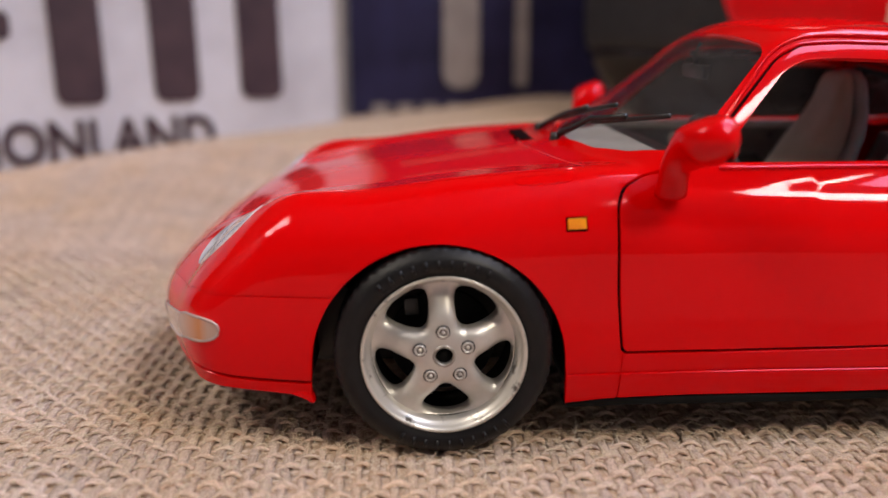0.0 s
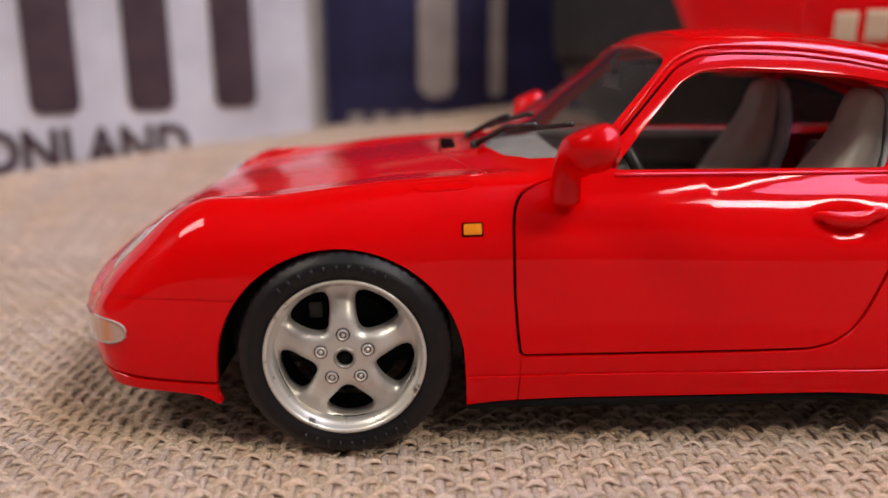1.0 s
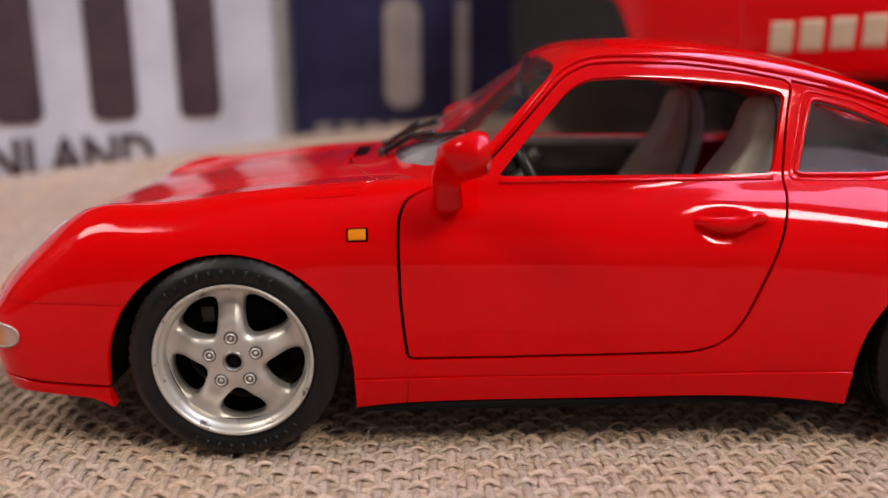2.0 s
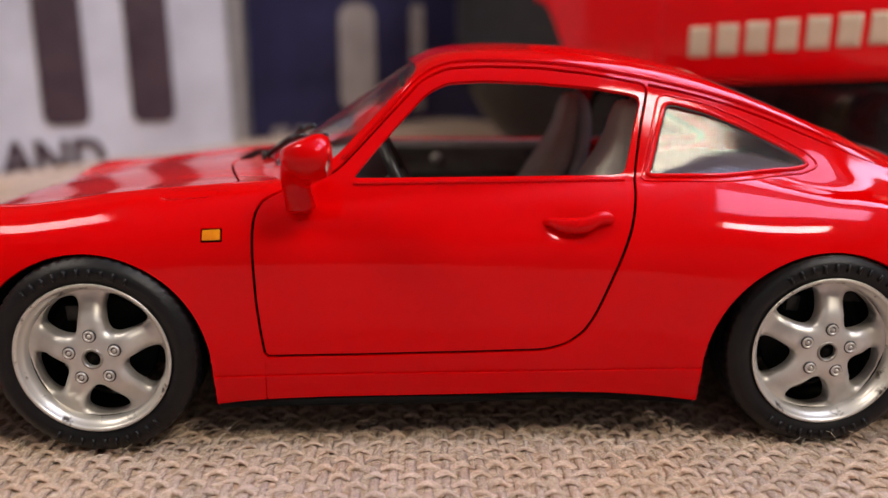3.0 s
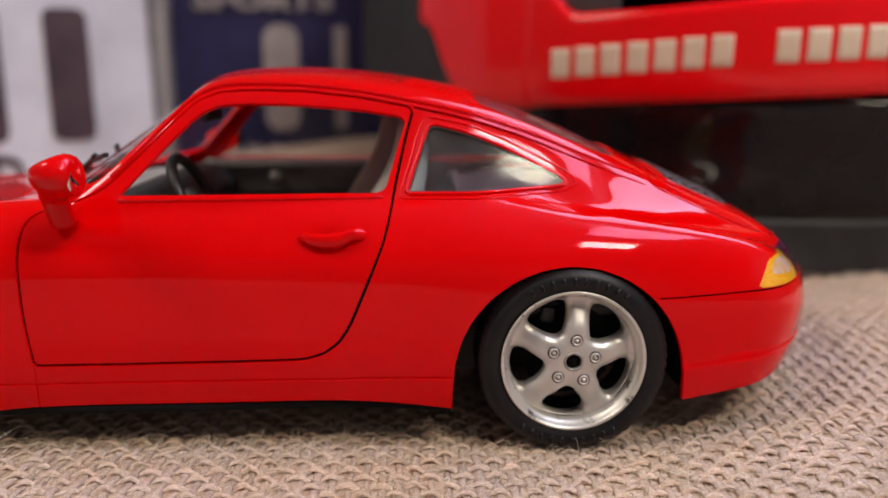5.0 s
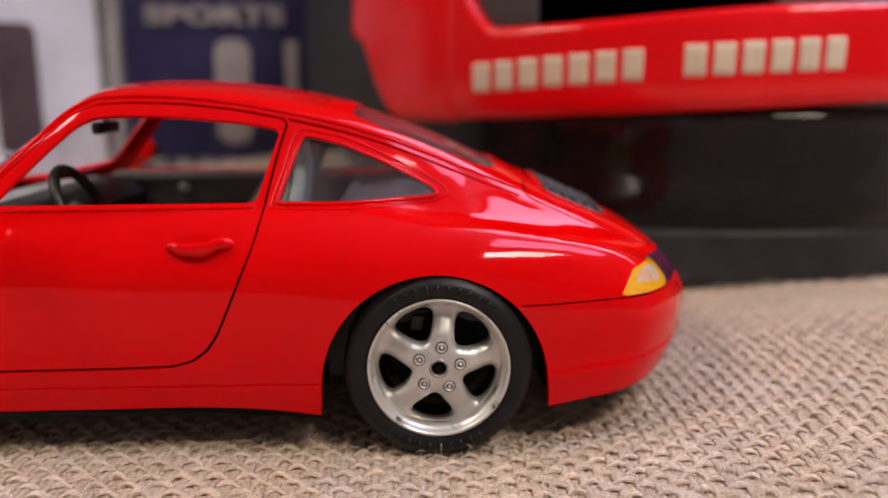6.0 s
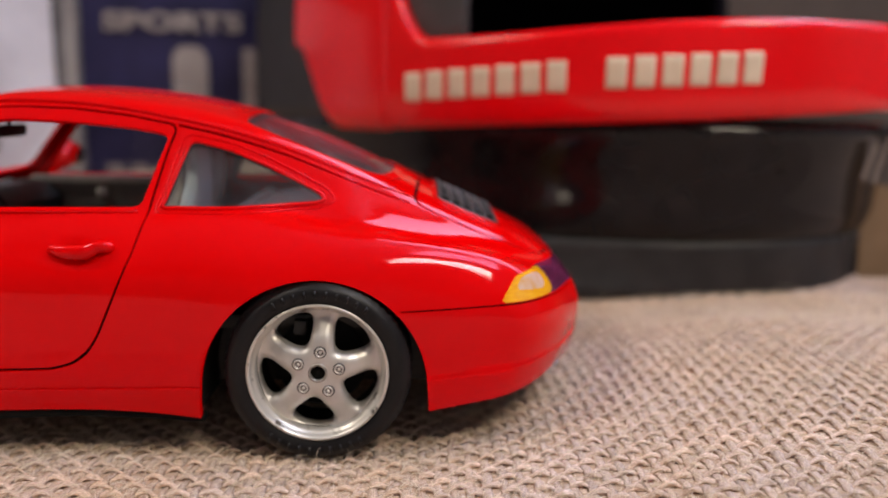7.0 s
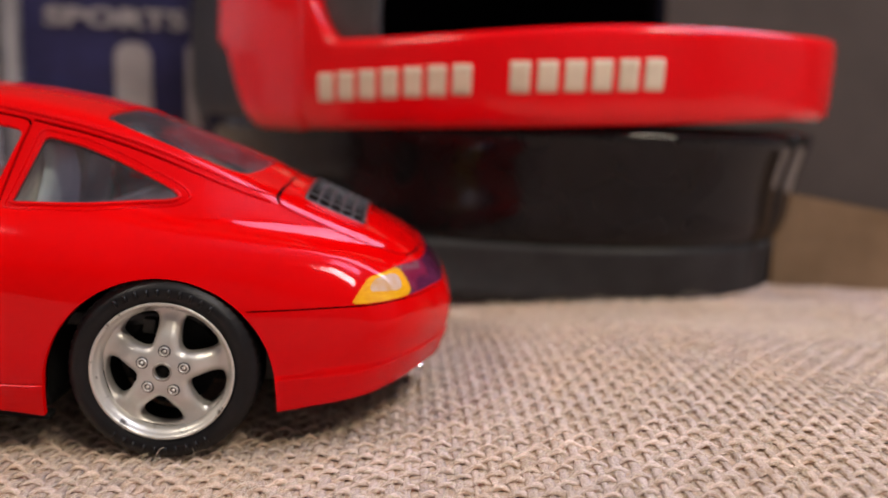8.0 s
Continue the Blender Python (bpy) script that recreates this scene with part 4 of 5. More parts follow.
# door mirrors: a pod on a curved foot
def mirror_pod():
    spine = [(35.6, -40.4, 43.0), (35.4, -41.6, 45.0), (35.3, -42.4, 46.8), (35.7, -43.3, 48.6), (37.0, -44.6, 50.6), (38.0, -46.2, 51.9), (38.6, -48.0, 52.5), (39.1, -49.8, 52.6), (39.4, -51.3, 52.5), (39.5, -52.1, 52.4)]
    ra = [2.6, 2.4, 2.4, 2.9, 4.0, 4.6, 4.5, 3.7, 2.3, 0.4]
    rb = [1.7, 1.5, 1.5, 2.0, 3.2, 3.85, 3.8, 3.1, 1.8, 0.4]
    sp = np.array(spine)
    t = np.linspace(0, len(sp) - 1, 40)
    grid = np.arange(len(sp))
    sp = np.stack([spline(grid, sp[:, i])(t) for i in range(3)], -1)
    ra, rb = np.maximum(spline(grid, ra)(t), 0.2), np.maximum(spline(grid, rb)(t), 0.2)
    tan = np.gradient(sp, axis=0)
    tan /= np.linalg.norm(tan, axis=1)[:, None]
    verts, faces, k = [], [], 28
    for i in range(len(sp)):
        a = np.array([1.0, 0, 0]) - tan[i] * tan[i][0]
        a /= np.linalg.norm(a)
        b = np.cross(tan[i], a)
        for q in range(k):
            w = 2 * math.pi * q / k
            verts.append(sp[i] + ra[i] * math.cos(w) * a + rb[i] * math.sin(w) * b)
    for i in range(len(sp) - 1):
        for q in range(k):
            p = (q + 1) % k
            faces.append((i * k + q, (i + 1) * k + q, (i + 1) * k + p, i * k + p))
    faces += [tuple(range(k)), tuple((len(sp) - 1) * k + q for q in range(k - 1, -1, -1))]
    verts = np.array(verts)
    # flat back where the glass sits, brow falling to the front
    verts[:, 0] = np.where(verts[:, 0] > 41.4, 41.4 + (verts[:, 0] - 41.4) * 0.25, verts[:, 0])
    brow = 56.9 - 0.45 * (42.0 - verts[:, 0])
    verts[:, 2] = np.where(verts[:, 2] > brow, brow + (verts[:, 2] - brow) * 0.3, verts[:, 2])
    return verts, faces


pod_v, pod_f = mirror_pod()
for s in (1, -1):
    fl = pod_f if s < 0 else [tuple(reversed(f)) for f in pod_f]
    mp = part("door_mirror", mesh_from("door_mirror", (pod_v + ((0, 0, 0) if s > 0 else (4.4, -3.5, -0.8))) * (1, s, 1), fl, RED), car, "red door mirror pod on a curved foot")
    gv, gf = lathe([(0.02, 0), (2.2, 0.05), (2.5, 0.25), (2.6, 0.5)], 28)
    gl = part("mirror_glass", mesh_from("mirror_glass", np.array(gv) * (1.15, 1, 1), gf, CHROME), mp)
    gl.location, gl.rotation_euler = Vector((41.7, -47.8, 51.8) if s > 0 else (46.1, 51.3, 51.0)) * MM, (0, 0, radians(90 if s > 0 else 72))
    if s < 0:
        gl.scale = (1.25, 1, 1.25)

# door handles over a scooped recess
for s, door in ((1, doors[0]), (-1, doors[1])):
    ends = [skin_at("side", 77.2, 40.0), skin_at("side", 87.4, 40.4)]
    (p0, n0), (p2, n2) = ends
    p1, n1 = (p0 + p2) / 2 + (0, -0.15, 0), n0
    line = [p0 - 0.4 * n0, p0 + 0.75 * n0 + (0.7, 0, 0), p1 + 1.2 * n1 + (-2.6, 0, -0.55), p1 + 1.35 * n1 + (1.4, 0, -0.5), p2 + 1.1 * n2 - (1.5, 0, 0), p2 + 0.5 * n2 + (0.1, 0, 0.1), p2 - 0.4 * n2 + (0.5, 0, 0.1)]
    g = np.arange(len(line))
    t = np.linspace(0, len(line) - 1, 34)
    pl = np.stack([spline(g, np.array(line)[:, i])(t) for i in range(3)], -1) * (1, s, 1)
    rr = spline(g, [0.8, 0.85, 1.0, 1.05, 1.05, 1.2, 0.9])(t)
    hv, hf = tube(pl, rr, 14, flat=0.95)
    ring = np.array(hv).reshape(len(pl), 14, 3)
    deep = spline(g, [1.0, 1.1, 1.35, 1.4, 1.2, 1.0, 1.0])(t)[:, None]
    drop = spline(g, [0, 0.1, 0.3, 0.35, 0.15, 0, 0])(t)[:, None]
    ring[:, :, 2] = pl[:, None, 2] + (ring[:, :, 2] - pl[:, None, 2]) * deep - drop
    part("door_handle", mesh_from("door_handle", ring.reshape(-1, 3), hf, RED), door, "red moulded door handle")

# small tabs under the rear corners of the front bumper
tab_p = skin_at("side", -22.4, 10.8)[0]
for s in (1, -1):
    bm = prism([(-25.0, 10.6), (-21.8, 11.2), (-21.2, 9.8), (-20.8, 8.9), (-21.5, 8.7), (-22.6, 9.5)], 2.4)
    bmesh.ops.translate(bm, vec=(0, tab_p[1] - 0.05 if s > 0 else -tab_p[1] + 0.05 - 2.4, 0), verts=bm.verts)
    part("bumper_tab", bm_mesh("bumper_tab", bm, RED, bevel=0.35), car)

# wipers on the windscreen
for y0, y1, x0, dx in ((14, -9, 27.0, 6.2), (-6, -27, 28.2, 9.5)):
    ys = np.linspace(y0, y1, 14)
    xs = x0 + dx * ((ys - y0) / (y1 - y0)) ** 1.5 + 1.5
    p = onto("top", xs, ys)
    n = skin_normal(p)
    wiper = thing("wiper", "black windscreen wiper", "")
    wiper.parent = car
    part("blade", mesh_from("blade", *tube(p + 0.6 * n, 0.5, 6), BLACK), wiper)
    arm = np.vstack([onto("top", [23.5], [y0 + 1.5]) + (0, 0, 0.6), (p + 1.3 * n)[2:10:3]])
    part("arm", mesh_from("arm", *tube(arm, 0.62, 6), BLACK), wiper)
    pv, pf = lathe([(0.02, 1.6), (0.8, 1.5), (1.0, 0.6), (1.1, -0.8)], 14, "z")
    part("pivot", mesh_from("pivot", pv, pf, BLACK), wiper).location = Vector(tuple(onto("top", [23.5], [y0 + 1.5])[0])) * MM

# cowl vent slot, engine grille, exhaust
p, n = skin_at("top", 18.6, 8)
vent = part("cowl_vent", bm_mesh("cowl_vent", box(-1.5, 1.5, -9, 9, -0.5, 0.25), GAP, bevel=0.2), car, "dark cowl vent slot")
vent.location = Vector(tuple(p)) * MM
def grille_half(x):
    return 19.0 - 0.06 * (np.asarray(x, float) - 149.5)


for xg in np.linspace(149.5, 161.6, 6):
    ys = np.linspace(-1, 1, 19) * grille_half(xg)
    p = onto("top", np.full(19, xg), ys)
    part("grille_bar", mesh_from("grille_bar", *tube(p + 0.5 * skin_normal(p), 0.40, 6), GRILLE), lid)
for yg in np.linspace(-1, 1, 8):
    xs = np.linspace(149.5, 161.6, 9)
    p = onto("top", xs, yg * grille_half(xs))
    part("grille_bar", mesh_from("grille_bar", *tube(p + 0.45 * skin_normal(p), 0.38, 6), GRILLE), lid)
gx, gy = np.meshgrid(np.linspace(149.2, 161.8, 11), np.linspace(-1, 1, 17), indexing="ij")
gp = onto("top", gx.ravel(), (gy * grille_half(gx)).ravel())
gp = gp + 0.06 * skin_normal(gp)
gf = [(i * 17 + j, (i + 1) * 17 + j, (i + 1) * 17 + j + 1, i * 17 + j + 1) for i in range(10) for j in range(16)]
part("grille_mesh", mesh_from("grille_mesh", gp, gf, GAP), lid, "black engine lid grille")
rimx = [(148.7, -19.6), (162.4, -18.8), (162.4, 18.8), (148.7, 19.6)]
rp = resample(soften(resample(rimx, 3.0, True), 1, True), 1.0, True)
p = onto("top", rp[:, 0], rp[:, 1])
part("grille_surround", mesh_from("grille_surround", *tube(p + 0.05 * skin_normal(p), 0.5, 8, True), RED), lid)
for s in (1, -1):
    pipe = mesh_from("exhaust_tip", *lathe([(1.3, 6), (1.7, 6), (1.8, 0), (1.6, -0.3), (1.3, 0), (1.2, 5.5)], 20), CHROME)
    ex = part("exhaust_tip", pipe, car, "chrome exhaust tip")
    ex.location, ex.rotation_euler = Vector((174.9, -24 * s, 12.2)) * MM, (0, 0, radians(90))

# ---- burlap ----
def jute(name, stretch, turn, tint=1.0):
    """Twisted plant fibre: streaks along the yarn, golden and grey-beige patches, uneven yarns."""
    m = material(name, (0.55, 0.40, 0.26), 0.8, spec=0.25)
    tc, info = node(m, "ShaderNodeTexCoord"), node(m, "ShaderNodeNewGeometry")
    mp = node(m, "ShaderNodeMapping")
    mp.inputs["Rotation"].default_value, mp.inputs["Scale"].default_value = (0, 0, radians(turn)), stretch
    link(m, tc.outputs["Object"], mp.inputs["Vector"])
    strand = node(m, "ShaderNodeTexNoise", Scale=4200.0, Detail=5.0, Roughness=0.7)
    link(m, mp.outputs["Vector"], strand.inputs["Vector"])
    patch = node(m, "ShaderNodeTexNoise", Scale=170.0, Detail=6.0, Roughness=0.65)
    link(m, tc.outputs["Object"], patch.inputs["Vector"])
    ramp = node(m, "ShaderNodeValToRGB")
    ramp.color_ramp.elements[0].color, ramp.color_ramp.elements[1].color = (0.46, 0.322, 0.238, 1), (0.92, 0.765, 0.68, 1)
    ramp.color_ramp.elements[0].position, ramp.color_ramp.elements[1].position = 0.30, 0.68
    link(m, strand.outputs["Fac"], ramp.inputs["Fac"])
    hue = node(m, "ShaderNodeValToRGB")
    hue.color_ramp.elements[0].color, hue.color_ramp.elements[1].color = (1.0, 0.93, 0.83, 1), (1.0, 0.99, 1.0, 1)
    hue.color_ramp.elements[0].position, hue.color_ramp.elements[1].position = 0.35, 0.62
    drift = node(m, "ShaderNodeTexNoise", Scale=45.0, Detail=3.0)
    link(m, tc.outputs["Object"], drift.inputs["Vector"])
    link(m, drift.outputs["Fac"], hue.inputs["Fac"])
    scale = node(m, "ShaderNodeMath")
    scale.operation = "MULTIPLY_ADD"
    scale.inputs[1].default_value = 0.4
    link(m, info.outputs["Random Per Island"], scale.inputs[0])
    link(m, patch.outputs["Fac"], scale.inputs[2])
    tone = node(m, "ShaderNodeMapRange")
    tone.inputs["From Min"].default_value, tone.inputs["From Max"].default_value = 0.3, 1.1
    tone.inputs["To Min"].default_value, tone.inputs["To Max"].default_value = 0.69 * tint, 1.12 * tint
    link(m, scale.outputs[0], tone.inputs["Value"])
    last = ramp.outputs["Color"]
    for factor in (hue.outputs["Color"], tone.outputs["Result"]):
        mx = node(m, "ShaderNodeMix")
        mx.data_type, mx.blend_type = "RGBA", "MULTIPLY"
        mx.inputs["Factor"].default_value = 1.0
        link(m, last, mx.inputs[6])
        link(m, factor, mx.inputs[7])
        last = mx.outputs[2]
    link(m, last, bsdf(m).inputs["Base Color"])
    bump = node(m, "ShaderNodeBump", Strength=1.0, Distance=0.00025)
    link(m, strand.outputs["Fac"], bump.inputs["Height"])
    link(m, bump.outputs["Normal"], bsdf(m).inputs["Normal"])
    return m


# warp tinted darker, weft lighter: shade below the raised loops painted in
WARP = jute("jute_warp_yarn_shaded", (1.0, 0.22, 1.0), 24, 0.9)
WEFT = jute("jute_weft_yarn_lit", (0.22, 1.0, 1.0), 24, 1.08)
FIBRE = material("pale_jute_hair", (0.80, 0.68, 0.52), 0.6, spec=0.3)
vary(FIBRE, (0.62, 0.50, 0.34), (0.90, 0.80, 0.66), 300)

SHEET = material("burlap_sheet", (0.45, 0.33, 0.21), 0.9, spec=0.2)
_tc = node(SHEET, "ShaderNodeTexCoord")
_wx = node(SHEET, "ShaderNodeTexWave", Scale=137.0, Distortion=1.5)
_wx.bands_direction = "X"
_wy = node(SHEET, "ShaderNodeTexWave", Scale=137.0, Distortion=1.5)
_wy.bands_direction = "Y"
for w in (_wx, _wy):
    w.inputs["Detail"].default_value = 2.0
    link(SHEET, _tc.outputs["Object"], w.inputs["Vector"])
_mm = node(SHEET, "ShaderNodeMath")
_mm.operation = "MULTIPLY"
link(SHEET, _wx.outputs["Fac"], _mm.inputs[0])
link(SHEET, _wy.outputs["Fac"], _mm.inputs[1])
_rr = node(SHEET, "ShaderNodeValToRGB")
_rr.color_ramp.elements[0].color, _rr.color_ramp.elements[1].color = (0.46, 0.33, 0.238, 1), (0.62, 0.482, 0.392, 1)
_rr.color_ramp.elements[1].position = 0.6
link(SHEET, _mm.outputs[0], _rr.inputs["Fac"])
link(SHEET, _rr.outputs["Color"], bsdf(SHEET).inputs["Base Color"])
_b = node(SHEET, "ShaderNodeBump", Strength=0.7, Distance=0.0008)
link(SHEET, _mm.outputs[0], _b.inputs["Height"])
link(SHEET, _b.outputs["Normal"], bsdf(SHEET).inputs["Normal"])

YX0, YX1, YY0, YY1, PITCH = -132.0, 345.0, -112.0, 72.0, 2.9


def cloth_sheet():
    xs = np.unique(np.r_[np.arange(-600, YX0, 12), np.arange(YX0, YX1, 5), np.arange(YX1, 900, 12)])
    ys = np.unique(np.r_[np.arange(-330, YY0, 12), np.arange(YY0, 330, 5)])
    gx, gy = np.meshgrid(xs, ys, indexing="ij")
    inner = smooth_step(YX0 - 10, YX0, gx) * (1 - smooth_step(YX1 - 10, YX1, gx)) * smooth_step(YY0 - 10, YY0, gy) * (1 - smooth_step(YY1 - 10, YY1, gy))
    gz = cloth_height(gx, gy) - 0.75 + 0.1 * inner
    k = len(ys)
    faces = [(i * k + j, (i + 1) * k + j, (i + 1) * k + j + 1, i * k + j + 1) for i in range(len(xs) - 1) for j in range(k - 1)]
    return mesh_from("burlap_cloth", np.stack([gx, gy, gz], -1).reshape(-1, 3), faces, SHEET)


cloth = tagged(new("burlap_cloth", cloth_sheet()), "coarse natural burlap cloth spread over the table", "burlap cloth")


def yarns(x0, x1, y0, y1, per, sides, seed, flat, plies):
    """Two-ply warp and weft yarns crossing over and under each other."""
    rng = np.random.default_rng(seed)
    verts, faces, base, first = [], [], 0, 0
    ring = np.arange(sides) * 2 * np.pi / sides
    i0, j0 = round(x0 / PITCH), round(y0 / PITCH)
    nx, ny = int((x1 - x0) / PITCH), int((y1 - y0) / PITCH)
    for way in (0, 1):
        count, length = (nx, ny) if way == 0 else (ny, nx)
        s = np.arange(length * per + 1) / per
        knots = np.arange(length + 2)

        def jitter(size):
            return np.interp(s, knots, rng.normal(0, size, length + 2))
        for i in range(count):
            lane = (i + 0.5) * PITCH
            ga, gb = (i0, j0) if way == 0 else (j0, i0)
            g = (s + gb) * PITCH
            wander = jitter(0.12) + 0.9 * np.sin(g / 41 + (i + ga) * 0.11 + way) + 0.5 * np.sin(g / 17 + (i + ga) * 0.06)
            thick = (0.52 if way else 0.58) * np.clip(1 + 0.15 * rng.normal() + jitter(0.13), 0.6, 1.5)
            wave = np.cos(np.pi * (s - 0.5) + np.pi * (i + i0 + j0 + way))
            lift = flat * (0.62 if way else 0.2) * np.sign(wave) * np.abs(wave) ** 0.8 * (1 + jitter(0.18))
            if way == 0:
                x, y = i0 * PITCH + lane + wander, g
                side = np.array([1.0, 0, 0])
            else:
                x, y = g, j0 * PITCH + lane + wander
                side = np.array([0, 1.0, 0])
            p = np.stack([x, y, cloth_height(x, y) + lift - 0.5], -1)
            turn = 1.9 * s + rng.uniform(0, 6)
            up = np.array([0, 0, 1.0])
            n = len(s)
            q = np.arange(n - 1)[:, None] * sides
            r = np.arange(sides)[None, :]
            r2 = (r + 1) % sides
            f = np.stack([q + r, q + r2, q + sides + r2, q + sides + r], -1).reshape(-1, 4)
            if way == 0:
                f = f[:, ::-1]
            for ply in range(plies if way else 1):
                w = turn + ply * np.pi
                gap = 0.34 * thick if plies > 1 and way else 0 * thick
                c = p + (gap * np.cos(w))[:, None] * side + (0.7 * gap * np.sin(w))[:, None] * up
                rad = (thick * (0.78 if plies > 1 and way else 1.0))[:, None] * (1 + rng.normal(0, 0.1, (n, sides)))
                v = c[:, None, :] + rad[:, :, None] * (np.cos(ring)[None, :, None] * side * (1.15 if way else 1.5) + np.sin(ring)[None, :, None] * up * (0.85 if way else 0.6))
                verts.append(v.reshape(-1, 3))
                faces.append(f + base)
                base += n * sides
        first = first or sum(len(g) for g in faces)
    return np.vstack(verts), np.vstack(faces), first


def big_mesh(name, v, f, mats, first=0):
    """A mesh from arrays; faces past the first ones take the second material."""
    me = bpy.data.meshes.new(name)
    me.vertices.add(len(v))
    me.vertices.foreach_set("co", (v * MM).astype(np.float32).ravel())
    k = f.shape[1]
    me.loops.add(f.size)
    me.loops.foreach_set("vertex_index", f.astype(np.int32).ravel())
    me.polygons.add(len(f))
    me.polygons.foreach_set("loop_start", np.arange(0, f.size, k, dtype=np.int32))
    me.polygons.foreach_set("use_smooth", np.ones(len(f), bool))
    for m in mats:
        me.materials.append(m)
    if first:
        me.polygons.foreach_set("material_index", (np.arange(len(f)) >= first).astype(np.int32))
    me.update(calc_edges=True)
    me.validate()
    return me


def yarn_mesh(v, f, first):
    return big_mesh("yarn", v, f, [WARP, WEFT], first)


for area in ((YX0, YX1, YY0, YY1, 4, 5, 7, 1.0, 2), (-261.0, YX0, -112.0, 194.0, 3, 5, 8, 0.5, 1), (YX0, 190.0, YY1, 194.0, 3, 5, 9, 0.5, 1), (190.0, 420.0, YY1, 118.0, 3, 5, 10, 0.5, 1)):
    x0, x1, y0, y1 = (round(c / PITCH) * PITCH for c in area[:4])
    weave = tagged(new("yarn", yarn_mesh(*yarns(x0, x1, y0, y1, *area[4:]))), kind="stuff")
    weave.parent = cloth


def fibres(seed, count, n, curl, most):
    """Fine loose hairs: most lie along the weave, some stand off it."""
    rng = np.random.default_rng(seed)
    t = np.linspace(0, 1, n)[None, :]
    x, y = rng.uniform(-125, 320, count), rng.uniform(-108, 60, count)
    size = rng.gamma(2.0, 0.9, count) + 0.8
    wild = rng.random(count) < 0.15
    size[wild] *= 1.9
    size = np.minimum(size, 4.2) * most
    a = np.where(rng.random(count) < 0.5, 0, np.pi / 2) + rng.normal(0, 0.5, count)
    bend = rng.normal(0, curl, count)[:, None]
    ca, sa = np.cos(a)[:, None], np.sin(a)[:, None]
    px = x[:, None] + size[:, None] * (t * ca - bend * t * t * sa)
    py = y[:, None] + size[:, None] * (t * sa + bend * t * t * ca)
    rise = np.where(wild, rng.uniform(0.2, 0.5, count), rng.uniform(0.05, 0.3, count))[:, None]
    pz = cloth_height(px, py) + 0.35 + rise * size[:, None] * np.sin(t * np.pi * rng.uniform(0.6, 1.0, count)[:, None])
    p = np.stack([px, py, pz], -1)
    off = np.array([[0, 0, 1.0], [0.87, 0, -0.5], [-0.87, 0.3, -0.5]]) * 0.04
    v = (p[:, :, None, :] + off[None, None]).reshape(-1, 3)
    q = (np.arange(count)[:, None, None] * n + np.arange(n - 1)[None, :, None]) * 3 + np.arange(3)[None, None, :]
    r = (np.arange(count)[:, None, None] * n + np.arange(n - 1)[None, :, None]) * 3 + (np.arange(3)[None, None, :] + 1) % 3
    f = np.stack([q, r, r + 3, q + 3], -1).reshape(-1, 4)
    return v, f


for hairs in ((11, 40000, 4, 0.5, 1.0), (12, 1100, 10, 1.1, 2.1)):
    tagged(new("loose_fibre", big_mesh("loose_fibre", *fibres(*hairs), [FIBRE])), kind="stuff").parent = cloth

# ---- plates behind the car ----
WHITEPAINT = material("aged_white_enamel", (0.66, 0.63, 0.62), 0.4)
vary(WHITEPAINT, (0.50, 0.49, 0.56), (0.74, 0.74, 0.84), 14, low=0.3, high=0.6)
relief(WHITEPAINT, 120, 0.1, 0.0005)
NAVYPAINT = material("worn_navy_enamel", (0.03, 0.035, 0.10), 0.45, spec=0.25)
vary(NAVYPAINT, (0.013, 0.012, 0.040), (0.032, 0.030, 0.095), 30)
relief(NAVYPAINT, 200, 0.1, 0.0005)
DARKFIG = material("dark_plum_enamel", (0.06, 0.035, 0.05), 0.45)
vary(DARKFIG, (0.045, 0.025, 0.04), (0.085, 0.05, 0.065), 60)
IVORY = material("worn_ivory_enamel", (0.50, 0.45, 0.42), 0.5)
vary(IVORY, (0.25, 0.22, 0.225), (0.38, 0.34, 0.34), 60)


def plate(name, label, w, h, mat, edge_mat):
    p = thing(name, label, "number plate")
    bm = prism(rounded(w, h, 9), 1.2)
    part("panel", bm_mesh("panel", bm, mat, bevel=0.35), p)
    rim = [(x, -0.5, z) for x, z in rounded(w - 2, h - 2, 8, 1.0)]
    part("raised_border", mesh_from("raised_border", *tube(rim, 0.8, 8, True), edge_mat), p)
    return p


def rounded(w, h, r, inset=0.0):
    pts = []
    for cx, cz, a0 in ((w - r, h - r, 0), (r, h - r, 90), (r, r, 180), (w - r, r, 270)):
        pts += [(inset + cx + r * math.cos(radians(a0 + a)), inset + cz + r * math.sin(radians(a0 + a))) for a in range(0, 91, 15)]
    return pts


def bar(parent, x0, x1, z0, z1, mat, r=1.2, name="bar"):
    """A raised plain bar on a plate."""
    pts = [(x0 + x, z0 + z) for x, z in rounded(x1 - x0, z1 - z0, min(r, (x1 - x0) / 2.2, (z1 - z0) / 2.2))]
    ob = part(name, bm_mesh(name, prism(pts, 1.6), mat, bevel=0.5), parent)
    ob.location = Vector((0, -1.3, 0)) * MM
    return ob


